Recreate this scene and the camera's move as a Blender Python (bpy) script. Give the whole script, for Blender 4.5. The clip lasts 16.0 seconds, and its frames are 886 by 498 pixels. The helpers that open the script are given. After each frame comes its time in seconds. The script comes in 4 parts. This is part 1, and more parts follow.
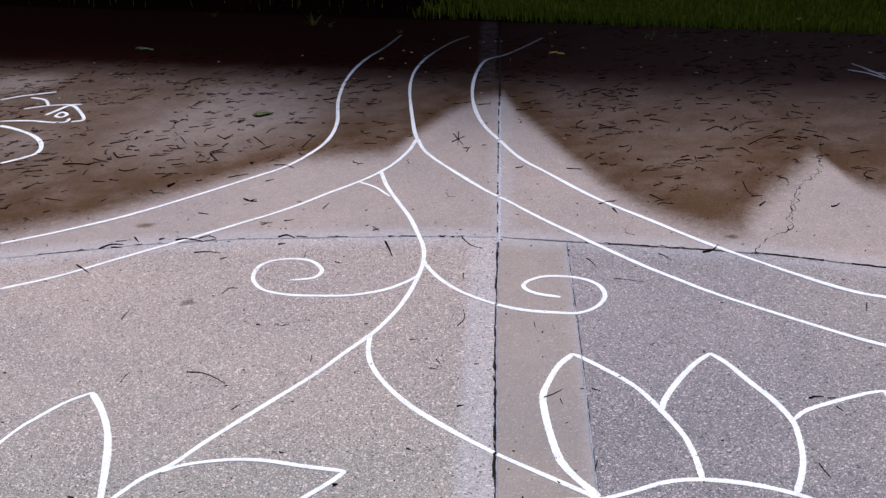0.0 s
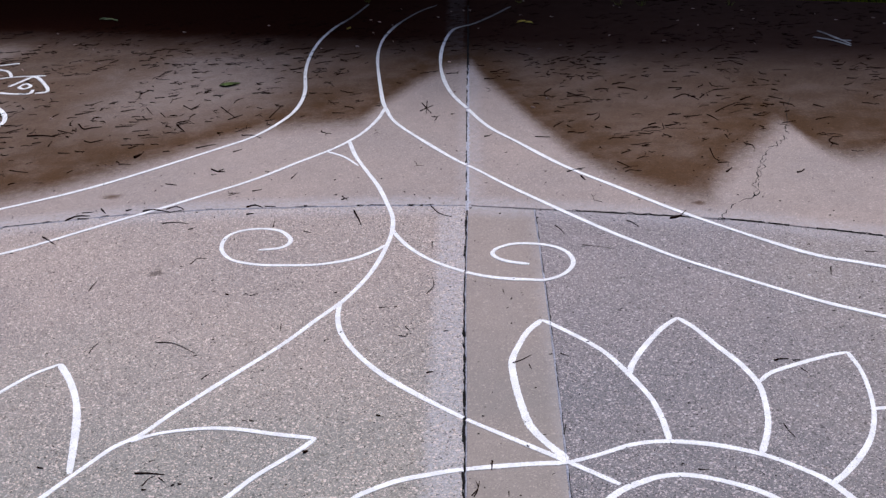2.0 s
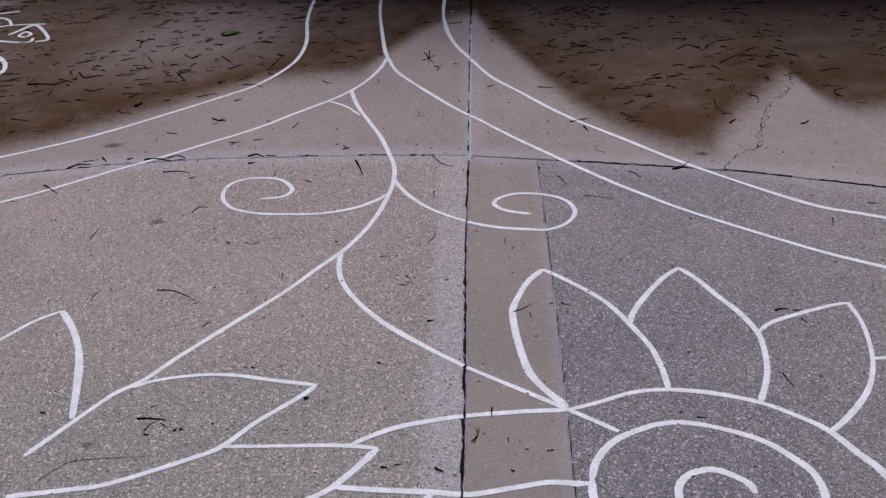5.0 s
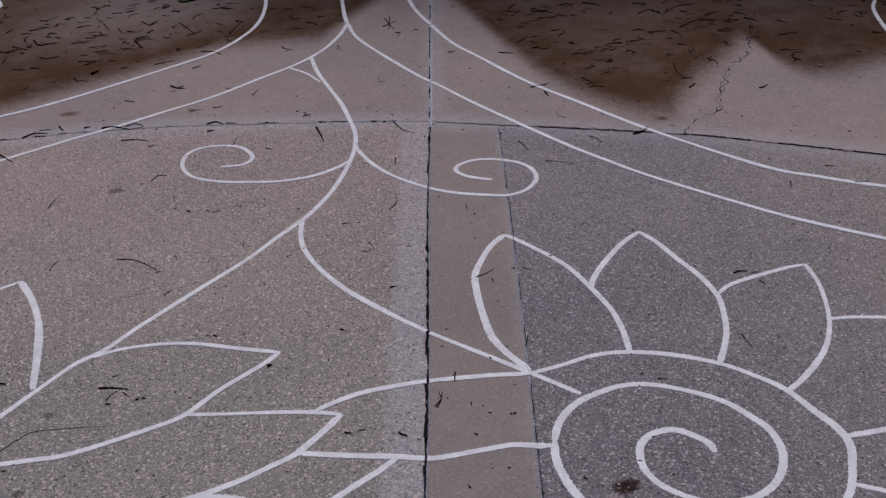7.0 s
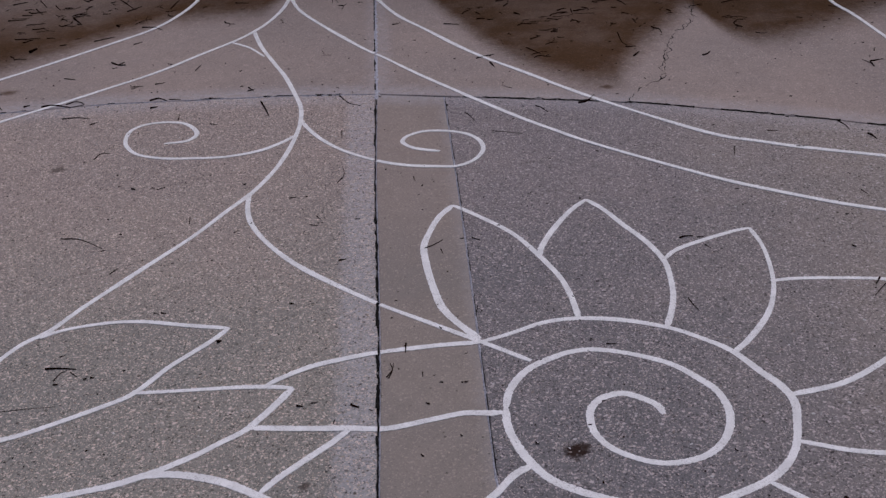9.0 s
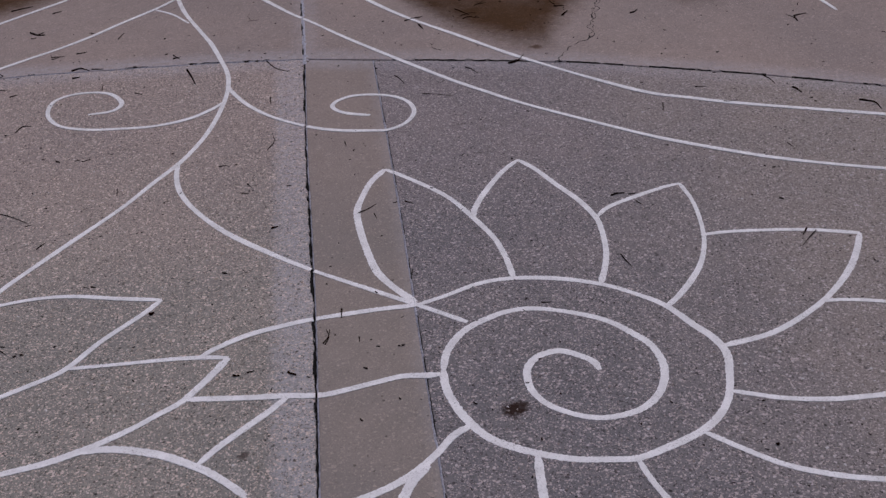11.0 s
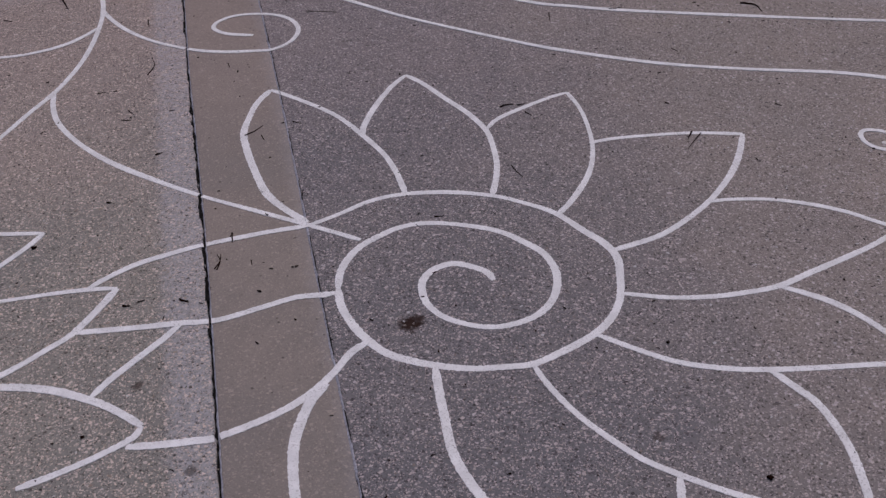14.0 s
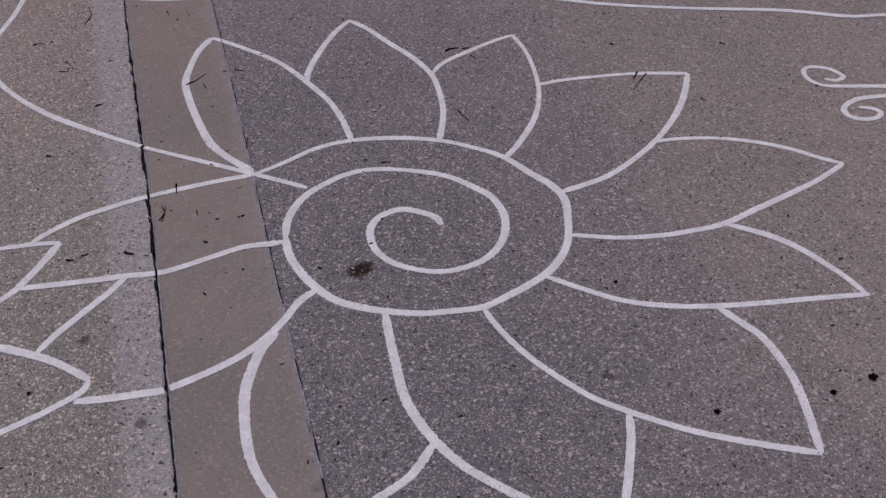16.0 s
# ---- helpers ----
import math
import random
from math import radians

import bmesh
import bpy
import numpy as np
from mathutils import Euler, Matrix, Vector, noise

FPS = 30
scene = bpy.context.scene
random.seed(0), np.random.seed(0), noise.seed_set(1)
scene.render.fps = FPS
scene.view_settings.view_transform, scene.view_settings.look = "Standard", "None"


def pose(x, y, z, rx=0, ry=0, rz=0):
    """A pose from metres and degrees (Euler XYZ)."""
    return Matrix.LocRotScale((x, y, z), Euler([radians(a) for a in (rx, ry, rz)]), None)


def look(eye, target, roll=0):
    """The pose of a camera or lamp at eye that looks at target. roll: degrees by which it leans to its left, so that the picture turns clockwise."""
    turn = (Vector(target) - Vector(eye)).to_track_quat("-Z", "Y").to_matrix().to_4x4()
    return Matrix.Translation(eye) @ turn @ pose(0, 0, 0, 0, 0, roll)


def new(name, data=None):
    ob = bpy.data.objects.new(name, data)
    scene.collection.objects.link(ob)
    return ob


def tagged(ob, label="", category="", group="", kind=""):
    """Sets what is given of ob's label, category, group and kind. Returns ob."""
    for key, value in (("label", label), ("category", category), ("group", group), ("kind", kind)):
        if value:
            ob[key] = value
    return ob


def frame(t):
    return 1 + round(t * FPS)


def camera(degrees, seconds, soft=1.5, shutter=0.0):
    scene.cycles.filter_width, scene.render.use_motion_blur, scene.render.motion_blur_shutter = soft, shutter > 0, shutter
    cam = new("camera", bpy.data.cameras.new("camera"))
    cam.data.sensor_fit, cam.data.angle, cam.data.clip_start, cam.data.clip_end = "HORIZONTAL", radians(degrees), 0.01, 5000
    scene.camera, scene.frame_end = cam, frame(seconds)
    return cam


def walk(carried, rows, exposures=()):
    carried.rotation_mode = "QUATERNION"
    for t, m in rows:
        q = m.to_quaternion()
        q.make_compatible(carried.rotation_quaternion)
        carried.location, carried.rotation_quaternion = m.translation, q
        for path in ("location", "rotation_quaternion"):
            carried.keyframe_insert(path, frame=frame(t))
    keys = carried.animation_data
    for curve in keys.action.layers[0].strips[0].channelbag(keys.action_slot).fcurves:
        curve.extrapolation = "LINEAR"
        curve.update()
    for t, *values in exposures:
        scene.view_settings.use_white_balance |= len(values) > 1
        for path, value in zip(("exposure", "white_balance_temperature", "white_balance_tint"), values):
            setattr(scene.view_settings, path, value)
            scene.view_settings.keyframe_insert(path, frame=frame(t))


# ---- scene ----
cam = camera(43.7, 16.0, soft=1.4)
PATH = [
    (0.0, 0.0960, -2.2557, 1.5500, 65.8783, 4.1832, 2.8426),
    (0.5, 0.0988, -2.2609, 1.5446, 65.3887, 4.2025, 2.3183),
    (1.0, 0.0987, -2.2589, 1.5459, 65.0668, 4.0660, 2.0333),
    (1.5, 0.1013, -2.2611, 1.5441, 64.5810, 4.1175, 1.9051),
    (2.0, 0.1027, -2.2643, 1.5385, 64.3364, 4.0305, 1.2600),
    (2.5, 0.1042, -2.2626, 1.5393, 64.0472, 4.0813, 0.7827),
    (3.0, 0.0989, -2.2653, 1.5414, 63.9494, 3.8738, 1.0649),
    (3.5, 0.0963, -2.2685, 1.5392, 63.8253, 4.0049, 1.8022),
    (4.0, 0.0993, -2.2670, 1.5337, 63.3551, 3.9835, 2.2377),
    (6.5, 0.1083, -2.2728, 1.5181, 60.3992, 3.4544, -0.1741),
    (7.0, 0.1086, -2.2731, 1.5195, 60.2138, 3.4213, -0.4398),
    (7.5, 0.1120, -2.2743, 1.5186, 59.8898, 3.3395, -1.0443),
    (8.0, 0.1153, -2.2716, 1.5128, 59.4675, 3.3594, -1.8224),
    (8.5, 0.1175, -2.2733, 1.5150, 58.8951, 3.4116, -2.5124),
    (9.0, 0.1158, -2.2790, 1.5090, 58.7835, 3.2929, -3.2799),
    (11.5, 0.1300, -2.2760, 1.4970, 56.0991, 2.9083, -8.0796),
    (12.0, 0.1396, -2.2778, 1.4923, 55.4190, 2.7016, -9.2043),
    (12.5, 0.1398, -2.2771, 1.4892, 54.6584, 2.5308, -10.2454),
    (13.0, 0.1424, -2.2789, 1.4832, 53.9439, 2.4149, -11.1202),
    (13.5, 0.1442, -2.2765, 1.4806, 53.1037, 2.4741, -12.0165),
    (14.0, 0.1471, -2.2785, 1.4774, 52.5618, 2.3696, -12.6837),
    (14.5, 0.1486, -2.2783, 1.4729, 51.8193, 2.1318, -13.3894),
    (15.0, 0.1548, -2.2799, 1.4722, 50.8013, 2.2470, -14.0830),
    (15.5, 0.1561, -2.2799, 1.4689, 50.2699, 2.0002, -14.9886),
    (16.0, 0.1574, -2.2809, 1.4650, 49.8493, 1.9511, -15.4516),
]
EXPOSURE = [(0.0, 0.66, 5790, 14), (2.0, 0.52, 5790, 15), (4.0, 0.32, 5830, 16), (6.5, -0.46, 5940, 19), (9.0, -0.50, 5960, 20), (11.5, -0.54, 6020, 22), (16.0, -0.55, 6110, 23)]
walk(cam, [(t, pose(x, y, z, rx, ry, rz)) for t, x, y, z, rx, ry, rz in PATH], EXPOSURE)

# ---------------------------------------------------------------- light: overcast day
world = bpy.data.worlds.new("overcast_sky")
scene.world = world
world.use_nodes = True
wn = world.node_tree.nodes
sky = wn.new("ShaderNodeTexSky")
sky.sky_type, sky.sun_disc = "NISHITA", False
sky.sun_elevation, sky.sun_rotation = radians(63), radians(23)
sky.air_density, sky.dust_density = 1.0, 4.0
world.node_tree.links.new(sky.outputs[0], wn["Background"].inputs[0])
wn["Background"].inputs[1].default_value = 0.085
sun = new("sun", bpy.data.lights.new("sun", "SUN"))
sun.data.energy, sun.data.angle, sun.data.color = 2.0, radians(13), (1.0, 0.95, 0.9)
sun.matrix_world = look((2.0, 4.7, 10.0), (0, 0, 0))


# ---------------------------------------------------------------- materials
class Nodes:
    """Short hand for a node material."""

    def __init__(self, name):
        self.mat = bpy.data.materials.new(name)
        self.mat.use_nodes = True
        self.tree = self.mat.node_tree
        self.bsdf = self.tree.nodes["Principled BSDF"]
        self.pos = self.tree.nodes.new("ShaderNodeNewGeometry").outputs["Position"]

    def put(self, socket, value):
        if isinstance(value, bpy.types.NodeSocket):
            self.tree.links.new(value, socket)
        else:
            socket.default_value = value

    def math(self, op, a, b=0.0, c=0.0, clamp=False):
        n = self.tree.nodes.new("ShaderNodeMath")
        n.operation, n.use_clamp = op, clamp
        for i, v in enumerate((a, b, c)):
            self.put(n.inputs[i], v)
        return n.outputs[0]

    def noise(self, scale, detail=3.0, rough=0.55, vector=None, colour=False):
        n = self.tree.nodes.new("ShaderNodeTexNoise")
        self.put(n.inputs["Vector"], vector or self.pos)
        n.inputs["Scale"].default_value, n.inputs["Detail"].default_value, n.inputs["Roughness"].default_value = scale, detail, rough
        return n.outputs["Color" if colour else "Fac"]

    def cells(self, scale, out="Color", vector=None):
        n = self.tree.nodes.new("ShaderNodeTexVoronoi")
        self.put(n.inputs["Vector"], vector or self.pos)
        n.inputs["Scale"].default_value = scale
        return n.outputs[out]

    def step(self, value, low, high, a=0.0, b=1.0):
        n = self.tree.nodes.new("ShaderNodeMapRange")
        n.interpolation_type = "SMOOTHSTEP"
        for i, v in enumerate((value, low, high, a, b)):
            self.put(n.inputs[i], v)
        return n.outputs[0]

    def mix(self, fac, a, b, blend="MIX"):
        n = self.tree.nodes.new("ShaderNodeMix")
        n.data_type, n.blend_type = "RGBA", blend
        self.put(n.inputs[0], fac)
        for i, v in ((6, a), (7, b)):
            self.put(n.inputs[i], (*v, 1) if isinstance(v, tuple) else v)
        return n.outputs[2]

    def ramp(self, value, stops, mode="LINEAR"):
        n = self.tree.nodes.new("ShaderNodeValToRGB")
        n.color_ramp.interpolation = mode
        e = n.color_ramp.elements
        while len(e) < len(stops):
            e.new(0.5)
        for k, (at, v) in zip(e, stops):
            k.position, k.color = at, (v, v, v, 1) if isinstance(v, (int, float)) else (*v, 1)
        self.put(n.inputs[0], value)
        return n.outputs[0]

    def xyz(self, vector=None):
        n = self.tree.nodes.new("ShaderNodeSeparateXYZ")
        self.put(n.inputs[0], vector or self.pos)
        return n.outputs

    def bump(self, height, distance, strength=1.0, normal=None):
        n = self.tree.nodes.new("ShaderNodeBump")
        n.inputs["Strength"].default_value, n.inputs["Distance"].default_value = strength, distance
        self.put(n.inputs["Height"], height)
        if normal:
            self.put(n.inputs["Normal"], normal)
        return n.outputs[0]

    def done(self, colour, rough, normal=None, specular=0.5):
        self.put(self.bsdf.inputs["Base Color"], (*colour, 1) if isinstance(colour, tuple) else colour)
        self.put(self.bsdf.inputs["Roughness"], rough)
        self.put(self.bsdf.inputs["Specular IOR Level"], specular)
        if normal:
            self.put(self.bsdf.inputs["Normal"], normal)
        return self.mat


def plain(name, colour, rough=0.8, vary=0.35, scale=60.0, gloss=0.15):
    m = Nodes(name)
    c = m.mix(m.step(m.noise(scale, 4), 0.3, 0.7), tuple(v * (1 - vary) for v in colour), tuple(min(1, v * (1 + vary)) for v in colour))
    return m.done(c, rough, m.bump(m.noise(scale * 4, 3), 0.001), gloss)


def concrete(name, base, near=None, pebble=1.0, fine=False, back=False, side_tint=None):
    """Weathered concrete with exposed aggregate; the back slabs are partly wet, with tree shade in their colour."""
    m = Nodes(name)
    x, y, _ = m.xyz()
    big = m.noise(1.6, 4, 0.6)
    mid = m.noise(14, 4, 0.6)
    grain = m.noise(420, 3, 0.7)
    warped = m.mix(0.004, m.pos, m.noise(110, 3, 0.6, colour=True), "ADD")
    # cement paste with blotches; greyer towards the near end
    def paste(c):
        p = m.mix(m.step(big, 0.3, 0.7), tuple(v * k for v, k in zip(c, (0.90, 0.91, 0.92))), tuple(v * k for v, k in zip(c, (1.13, 1.09, 1.05))))
        p = m.mix(m.step(mid, 0.35, 0.72, 0.0, 0.35), p, tuple(v * k for v, k in zip(c, (0.80, 0.785, 0.77))))
        return m.mix(m.step(grain, 0.3, 0.75, 0.0, 0.36), p, tuple(v * 0.62 for v in c))
    col = paste(base)
    drift0 = m.math("MULTIPLY_ADD", m.noise(2.3, 4, 0.6), 0.9, -0.45)
    if near:
        col = m.mix(m.step(m.math("ADD", y, drift0), -0.35, 0.9, 1.0, 0.0), col, paste(near))
    if side_tint:
        col = m.mix(m.step(m.math("ADD", x, drift0), 0.65, 1.5, 0.0, 0.9), col, paste(side_tint))
    # pale cement film along the joints
    wob = m.math("MULTIPLY_ADD", m.noise(30, 4, 0.7), 0.06, -0.03)
    xs = m.math("ADD", x, wob)
    if back:
        film = m.math("MULTIPLY", m.step(m.math("ABSOLUTE", m.math("SUBTRACT", xs, 0.012)), 0.0, 0.075, 1.0, 0.0), 0.5)
        reach = m.step(y, 2.9, 3.3, 1.0, 0.25)
        film = m.math("MULTIPLY", m.math("MULTIPLY", film, reach), m.step(m.noise(34, 6, 0.75), 0.35, 0.65, 0.2, 1.0))
    elif fine:
        film = m.math("MULTIPLY", m.step(xs, 0.19, 0.235), 0.22)
    else:
        left = m.math("MULTIPLY", m.step(xs, -0.115, -0.075), m.step(x, 0.0, 0.01, 1.0, 0.0))
        film = m.math("MULTIPLY", left, m.step(m.noise(55, 4, 0.7), 0.3, 0.65, 0.25, 0.9))
    edge = m.ramp(m.step_linear(x, -3.0, 3.0), [(p[0] / 6 + 0.5, p[1] / 3) for p in JOINT_RAMP])
    off = m.math("ABSOLUTE", m.math("SUBTRACT", m.math("MULTIPLY", edge, 3.0), m.math("ADD", y, wob)))
    side = m.step(x, -0.05, 0.3, 1.0, 0.75)
    film = m.math("MAXIMUM", film, m.math("MULTIPLY", m.math("MULTIPLY", m.step(off, 0.02, 0.12, 0.75, 0.0), side), m.step(m.noise(40, 4, 0.7), 0.3, 0.65, 0.3, 1.0)))
    col = m.mix(m.math("MULTIPLY", film, 0.68), col, (0.45, 0.44, 0.47))
    # stones of three sizes, each with its own shade
    for scale, pale_share, deep_share, light, dark in ((170, 0.042, 0.038, 2.1, 0.42), (270, 0.11, 0.09, 1.9, 0.42), (430, 0.16, 0.15, 1.7, 0.44)):
        shade = m.xyz(m.cells(scale, "Color", warped))
        near_stone = m.step(m.cells(scale, "Distance", warped), 0.62, 0.72, 1.0, 0.0)
        k = (0.5 if back else 0.30 if fine else 0.82) * pebble
        pale = m.math("MULTIPLY", near_stone, m.step(shade[0], 1 - pale_share, 1 - pale_share * 0.8, 0.0, k))
        deep = m.math("MULTIPLY", near_stone, m.step(shade[1], 1 - deep_share, 1 - deep_share * 0.5, 0.0, k))
        col = m.mix(deep, col, m.mix(1.0, col, (dark, dark * 0.97, dark * 0.95), "MULTIPLY"))
        col = m.mix(pale, col, m.mix(shade[2], tuple(min(0.8, v * light) for v in base), tuple(min(0.8, v * light * q) for v, q in zip(base, (1.0, 0.95, 0.86)))))
    # single dark specks
    spot = m.xyz(m.cells(38, "Color", warped))
    speck = m.math("MULTIPLY", m.step(m.cells(38, "Distance", warped), 0.10, 0.17, 1.0, 0.0), m.step(spot[2], 0.78, 0.82))
    col = m.mix(m.math("MULTIPLY", speck, 0.6 if fine else 0.9), col, (0.02, 0.018, 0.016))
    rough, gloss = 0.88, 0.15
    relief = m.math("ADD", m.math("MULTIPLY", m.cells(95, "Distance", warped), -0.8 if not fine else -0.25), m.math("MULTIPLY", grain, 0.5))
    if back:
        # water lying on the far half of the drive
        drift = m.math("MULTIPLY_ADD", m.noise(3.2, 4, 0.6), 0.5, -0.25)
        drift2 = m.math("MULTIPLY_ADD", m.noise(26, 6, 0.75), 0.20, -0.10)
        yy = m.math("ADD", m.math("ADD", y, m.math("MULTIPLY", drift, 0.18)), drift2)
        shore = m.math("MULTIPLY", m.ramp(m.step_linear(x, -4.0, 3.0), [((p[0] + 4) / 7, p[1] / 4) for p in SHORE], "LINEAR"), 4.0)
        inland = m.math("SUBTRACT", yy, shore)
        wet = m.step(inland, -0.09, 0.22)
        # darkest along the margin, a little lighter further in
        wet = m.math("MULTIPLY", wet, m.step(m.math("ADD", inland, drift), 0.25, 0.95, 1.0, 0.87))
        # patches that have dried on the left
        for cx, cy, rx_, ry_, low in ((-1.32, 2.92, 0.60, 0.74, 0.50), (-2.80, 3.80, 0.35, 0.25, 0.55), (-2.30, 2.68, 0.22, 0.26, 0.75)):
            dx = m.math("MULTIPLY", m.math("SUBTRACT", x, cx), 1 / rx_)
            dy = m.math("MULTIPLY", m.math("SUBTRACT", yy, cy), 1 / ry_)
            r = m.math("ADD", m.math("SQRT", m.math("ADD", m.math("MULTIPLY", dx, dx), m.math("MULTIPLY", dy, dy))), m.math("ADD", m.math("MULTIPLY", drift, 1.9), m.math("MULTIPLY", drift2, 3.0)))
            blot = m.step(m.noise(9, 5, 0.65), 0.35, 0.62)
            wet = m.math("MULTIPLY", wet, m.math("MAXIMUM", m.step(r, 0.2, 1.2, low, 1.0), m.math("MULTIPLY", blot, 0.62)))
        wet = m.math("MULTIPLY", wet, m.step(m.noise(5, 5, 0.65), 0.3, 0.6, 0.86, 1.0))
        # two small brown smears on the dry part
        for sx, sy, sr in ((-1.345, 1.553, 0.055), (0.79, 1.20, 0.05)):
            ax, ay = m.math("SUBTRACT", x, sx), m.math("MULTIPLY", m.math("SUBTRACT", y, sy), 1.5)
            d = m.math("ADD", m.math("SQRT", m.math("ADD", m.math("MULTIPLY", ax, ax), m.math("MULTIPLY", ay, ay))), m.math("MULTIPLY", drift2, 0.35))
            wet = m.math("MAXIMUM", wet, m.step(d, 0.0, sr, 0.85, 0.0))
        # mask of the wet far band that is coloured as lying in shade
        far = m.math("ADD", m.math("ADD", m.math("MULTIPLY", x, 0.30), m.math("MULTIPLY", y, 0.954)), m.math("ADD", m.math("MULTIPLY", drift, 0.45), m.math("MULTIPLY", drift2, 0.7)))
        soaked_shade = m.step(far, 2.82, 3.42)
        wet = m.math("MAXIMUM", wet, soaked_shade)
        # wet tint, multiplied darker so that it also holds some tree shade
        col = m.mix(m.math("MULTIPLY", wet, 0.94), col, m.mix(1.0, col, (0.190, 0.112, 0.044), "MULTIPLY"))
        # wet far band with the trees' shade put into its colour, darkest on the left
        far_tone = m.mix(m.noise(40, 4), (0.0065, 0.0016, 0.0010), (0.022, 0.0068, 0.0044))
        far_tone_right = m.mix(m.noise(12, 5, 0.7), (0.030, 0.0150, 0.0115), (0.058, 0.034, 0.027))
        far_tone = m.mix(m.step(m.math("ADD", x, drift), -0.9, 1.7), far_tone, far_tone_right)
        col = m.mix(m.math("MULTIPLY", soaked_shade, 0.97), col, far_tone)
        # pale cement left beside the far end of the long joint
        strip = m.math("MULTIPLY", m.step(xs, -0.14, -0.09), m.step(xs, -0.03, -0.01, 1.0, 0.0))
        col = m.mix(m.math("MULTIPLY", m.math("MULTIPLY", strip, m.step(y, 2.9, 3.3)), m.step(m.noise(14, 5, 0.7), 0.3, 0.7, 0.02, 0.14)), col, (0.24, 0.22, 0.21))
        rough = m.step(wet, 0.0, 1.0, 0.88, 0.7)
        gloss = m.step(wet, 0.0, 0.6, 0.15, 0.0)
        relief = m.math("MULTIPLY", relief, m.step(wet, 0.0, 1.0, 1.0, 0.15))
    else:
        # dark smudge in the flower's eye and a few drips
        for sx, sy, sr, k in ((0.393, -0.606, 0.030, 1.0), (0.412, -0.598, 0.020, 0.8), (-0.059, -0.889, 0.015, 0.6), (-0.152, -0.643, 0.014, 0.7), (-1.0, 0.876, 0.028, 0.6),
                               (0.762, -1.024, 0.014, 0.6), (-0.867, -0.273, 0.013, 0.6), (-0.847, -0.532, 0.015, 0.6), (0.216, -1.114, 0.018, 0.25)):
            ax, ay = m.math("SUBTRACT", x, sx), m.math("SUBTRACT", y, sy)
            d = m.math("SQRT", m.math("ADD", m.math("MULTIPLY", ax, ax), m.math("MULTIPLY", ay, ay)))
            d = m.math("ADD", d, m.math("MULTIPLY_ADD", m.noise(60, 4, 0.7), sr * 2.4, -sr * 1.2))
            col = m.mix(m.step(d, sr * 0.4, sr * 1.05, k, 0.0), col, (0.030, 0.016, 0.012))
    return m.done(col, rough, m.bump(relief, 0.0026 if not fine else 0.0008, 1.0), gloss)


def step_linear(self, value, low, high):
    n = self.tree.nodes.new("ShaderNodeMapRange")
    for i, v in enumerate((value, low, high, 0.0, 1.0)):
        self.put(n.inputs[i], v)
    return n.outputs[0]


Nodes.step_linear = step_linear
# the cross joint and the edge of the water, as x, y
JOINT = [(-6.0, 1.18), (-2.5, 1.25), (-1.8, 1.305), (-1.3, 1.368), (-0.95, 1.378), (-0.33, 1.331), (0.0, 1.285),
         (0.234, 1.223), (0.72, 1.092), (0.9, 1.037), (1.15, 0.932), (1.45, 0.80), (1.94, 0.553), (6.0, -1.5)]
JOINT_RAMP = [(-3.0, 1.24)] + JOINT[2:13] + [(3.0, 0.02)]
SHORE = [(-4.0, 1.3), (-2.5, 1.38), (-1.89, 1.47), (-1.6, 1.60), (-1.33, 1.81), (-1.09, 2.0), (-0.89, 2.16), (-0.68, 2.18), (-0.47, 2.17), (-0.36, 2.46), (-0.22, 2.74),
         (-0.09, 2.92), (0.017, 2.97), (0.09, 2.65), (0.167, 2.42), (0.29, 2.0), (0.40, 1.68), (0.51, 1.46), (0.63, 1.29), (0.74, 1.18), (0.835, 1.16), (0.885, 1.305),
         (0.985, 1.49), (1.07, 1.6), (1.16, 1.735), (1.265, 1.90), (1.285, 1.73), (1.32, 1.57), (1.377, 1.455), (1.50, 1.45), (1.66, 1.54), (3.0, 2.2)]

MAT_LEFT = concrete("concrete_tan_aggregate", (0.335, 0.282, 0.258), (0.272, 0.261, 0.236))
MAT_RIGHT = concrete("concrete_grey_aggregate", (0.255, 0.226, 0.228), (0.190, 0.182, 0.189), side_tint=(0.312, 0.273, 0.244))
MAT_STRIP = concrete("concrete_smooth_strip", (0.292, 0.246, 0.222), (0.258, 0.228, 0.206), 0.7, fine=True)
MAT_BACK = concrete("concrete_damp_shaded", (0.315, 0.262, 0.240), None, 0.6, fine=True, back=True)
MAT_DIRT = plain("joint_dirt", (0.009, 0.008, 0.0075), 0.95)
MAT_DUST = plain("joint_dust", (0.38, 0.38, 0.43), 0.95, 0.3, 120)
MAT_TWIG = plain("dark_twig", (0.0125, 0.0052, 0.0036), 0.95, 0.5, 90, 0.0)
MAT_SOIL = plain("wet_soil", (0.008, 0.0024, 0.0016), 0.9, 0.6, 30, 0.0)
MAT_LEAF = plain("fallen_leaf", (0.42, 0.30, 0.05), 0.6)
MAT_GREEN = plain("green_leaf", (0.085, 0.11, 0.035), 0.8, 0.5, 60, 0.05)
MAT_PALE_LEAF = plain("pale_leaf", (0.20, 0.22, 0.10), 0.8, 0.4, 60, 0.05)
MAT_PETAL = plain("fallen_petal", (0.34, 0.24, 0.20), 0.8, 0.6, 20, 0.05)
MAT_SHADE_TREES = plain("shade_tree_foliage", (0.02, 0.03, 0.008), 0.9, 0.6, 3)


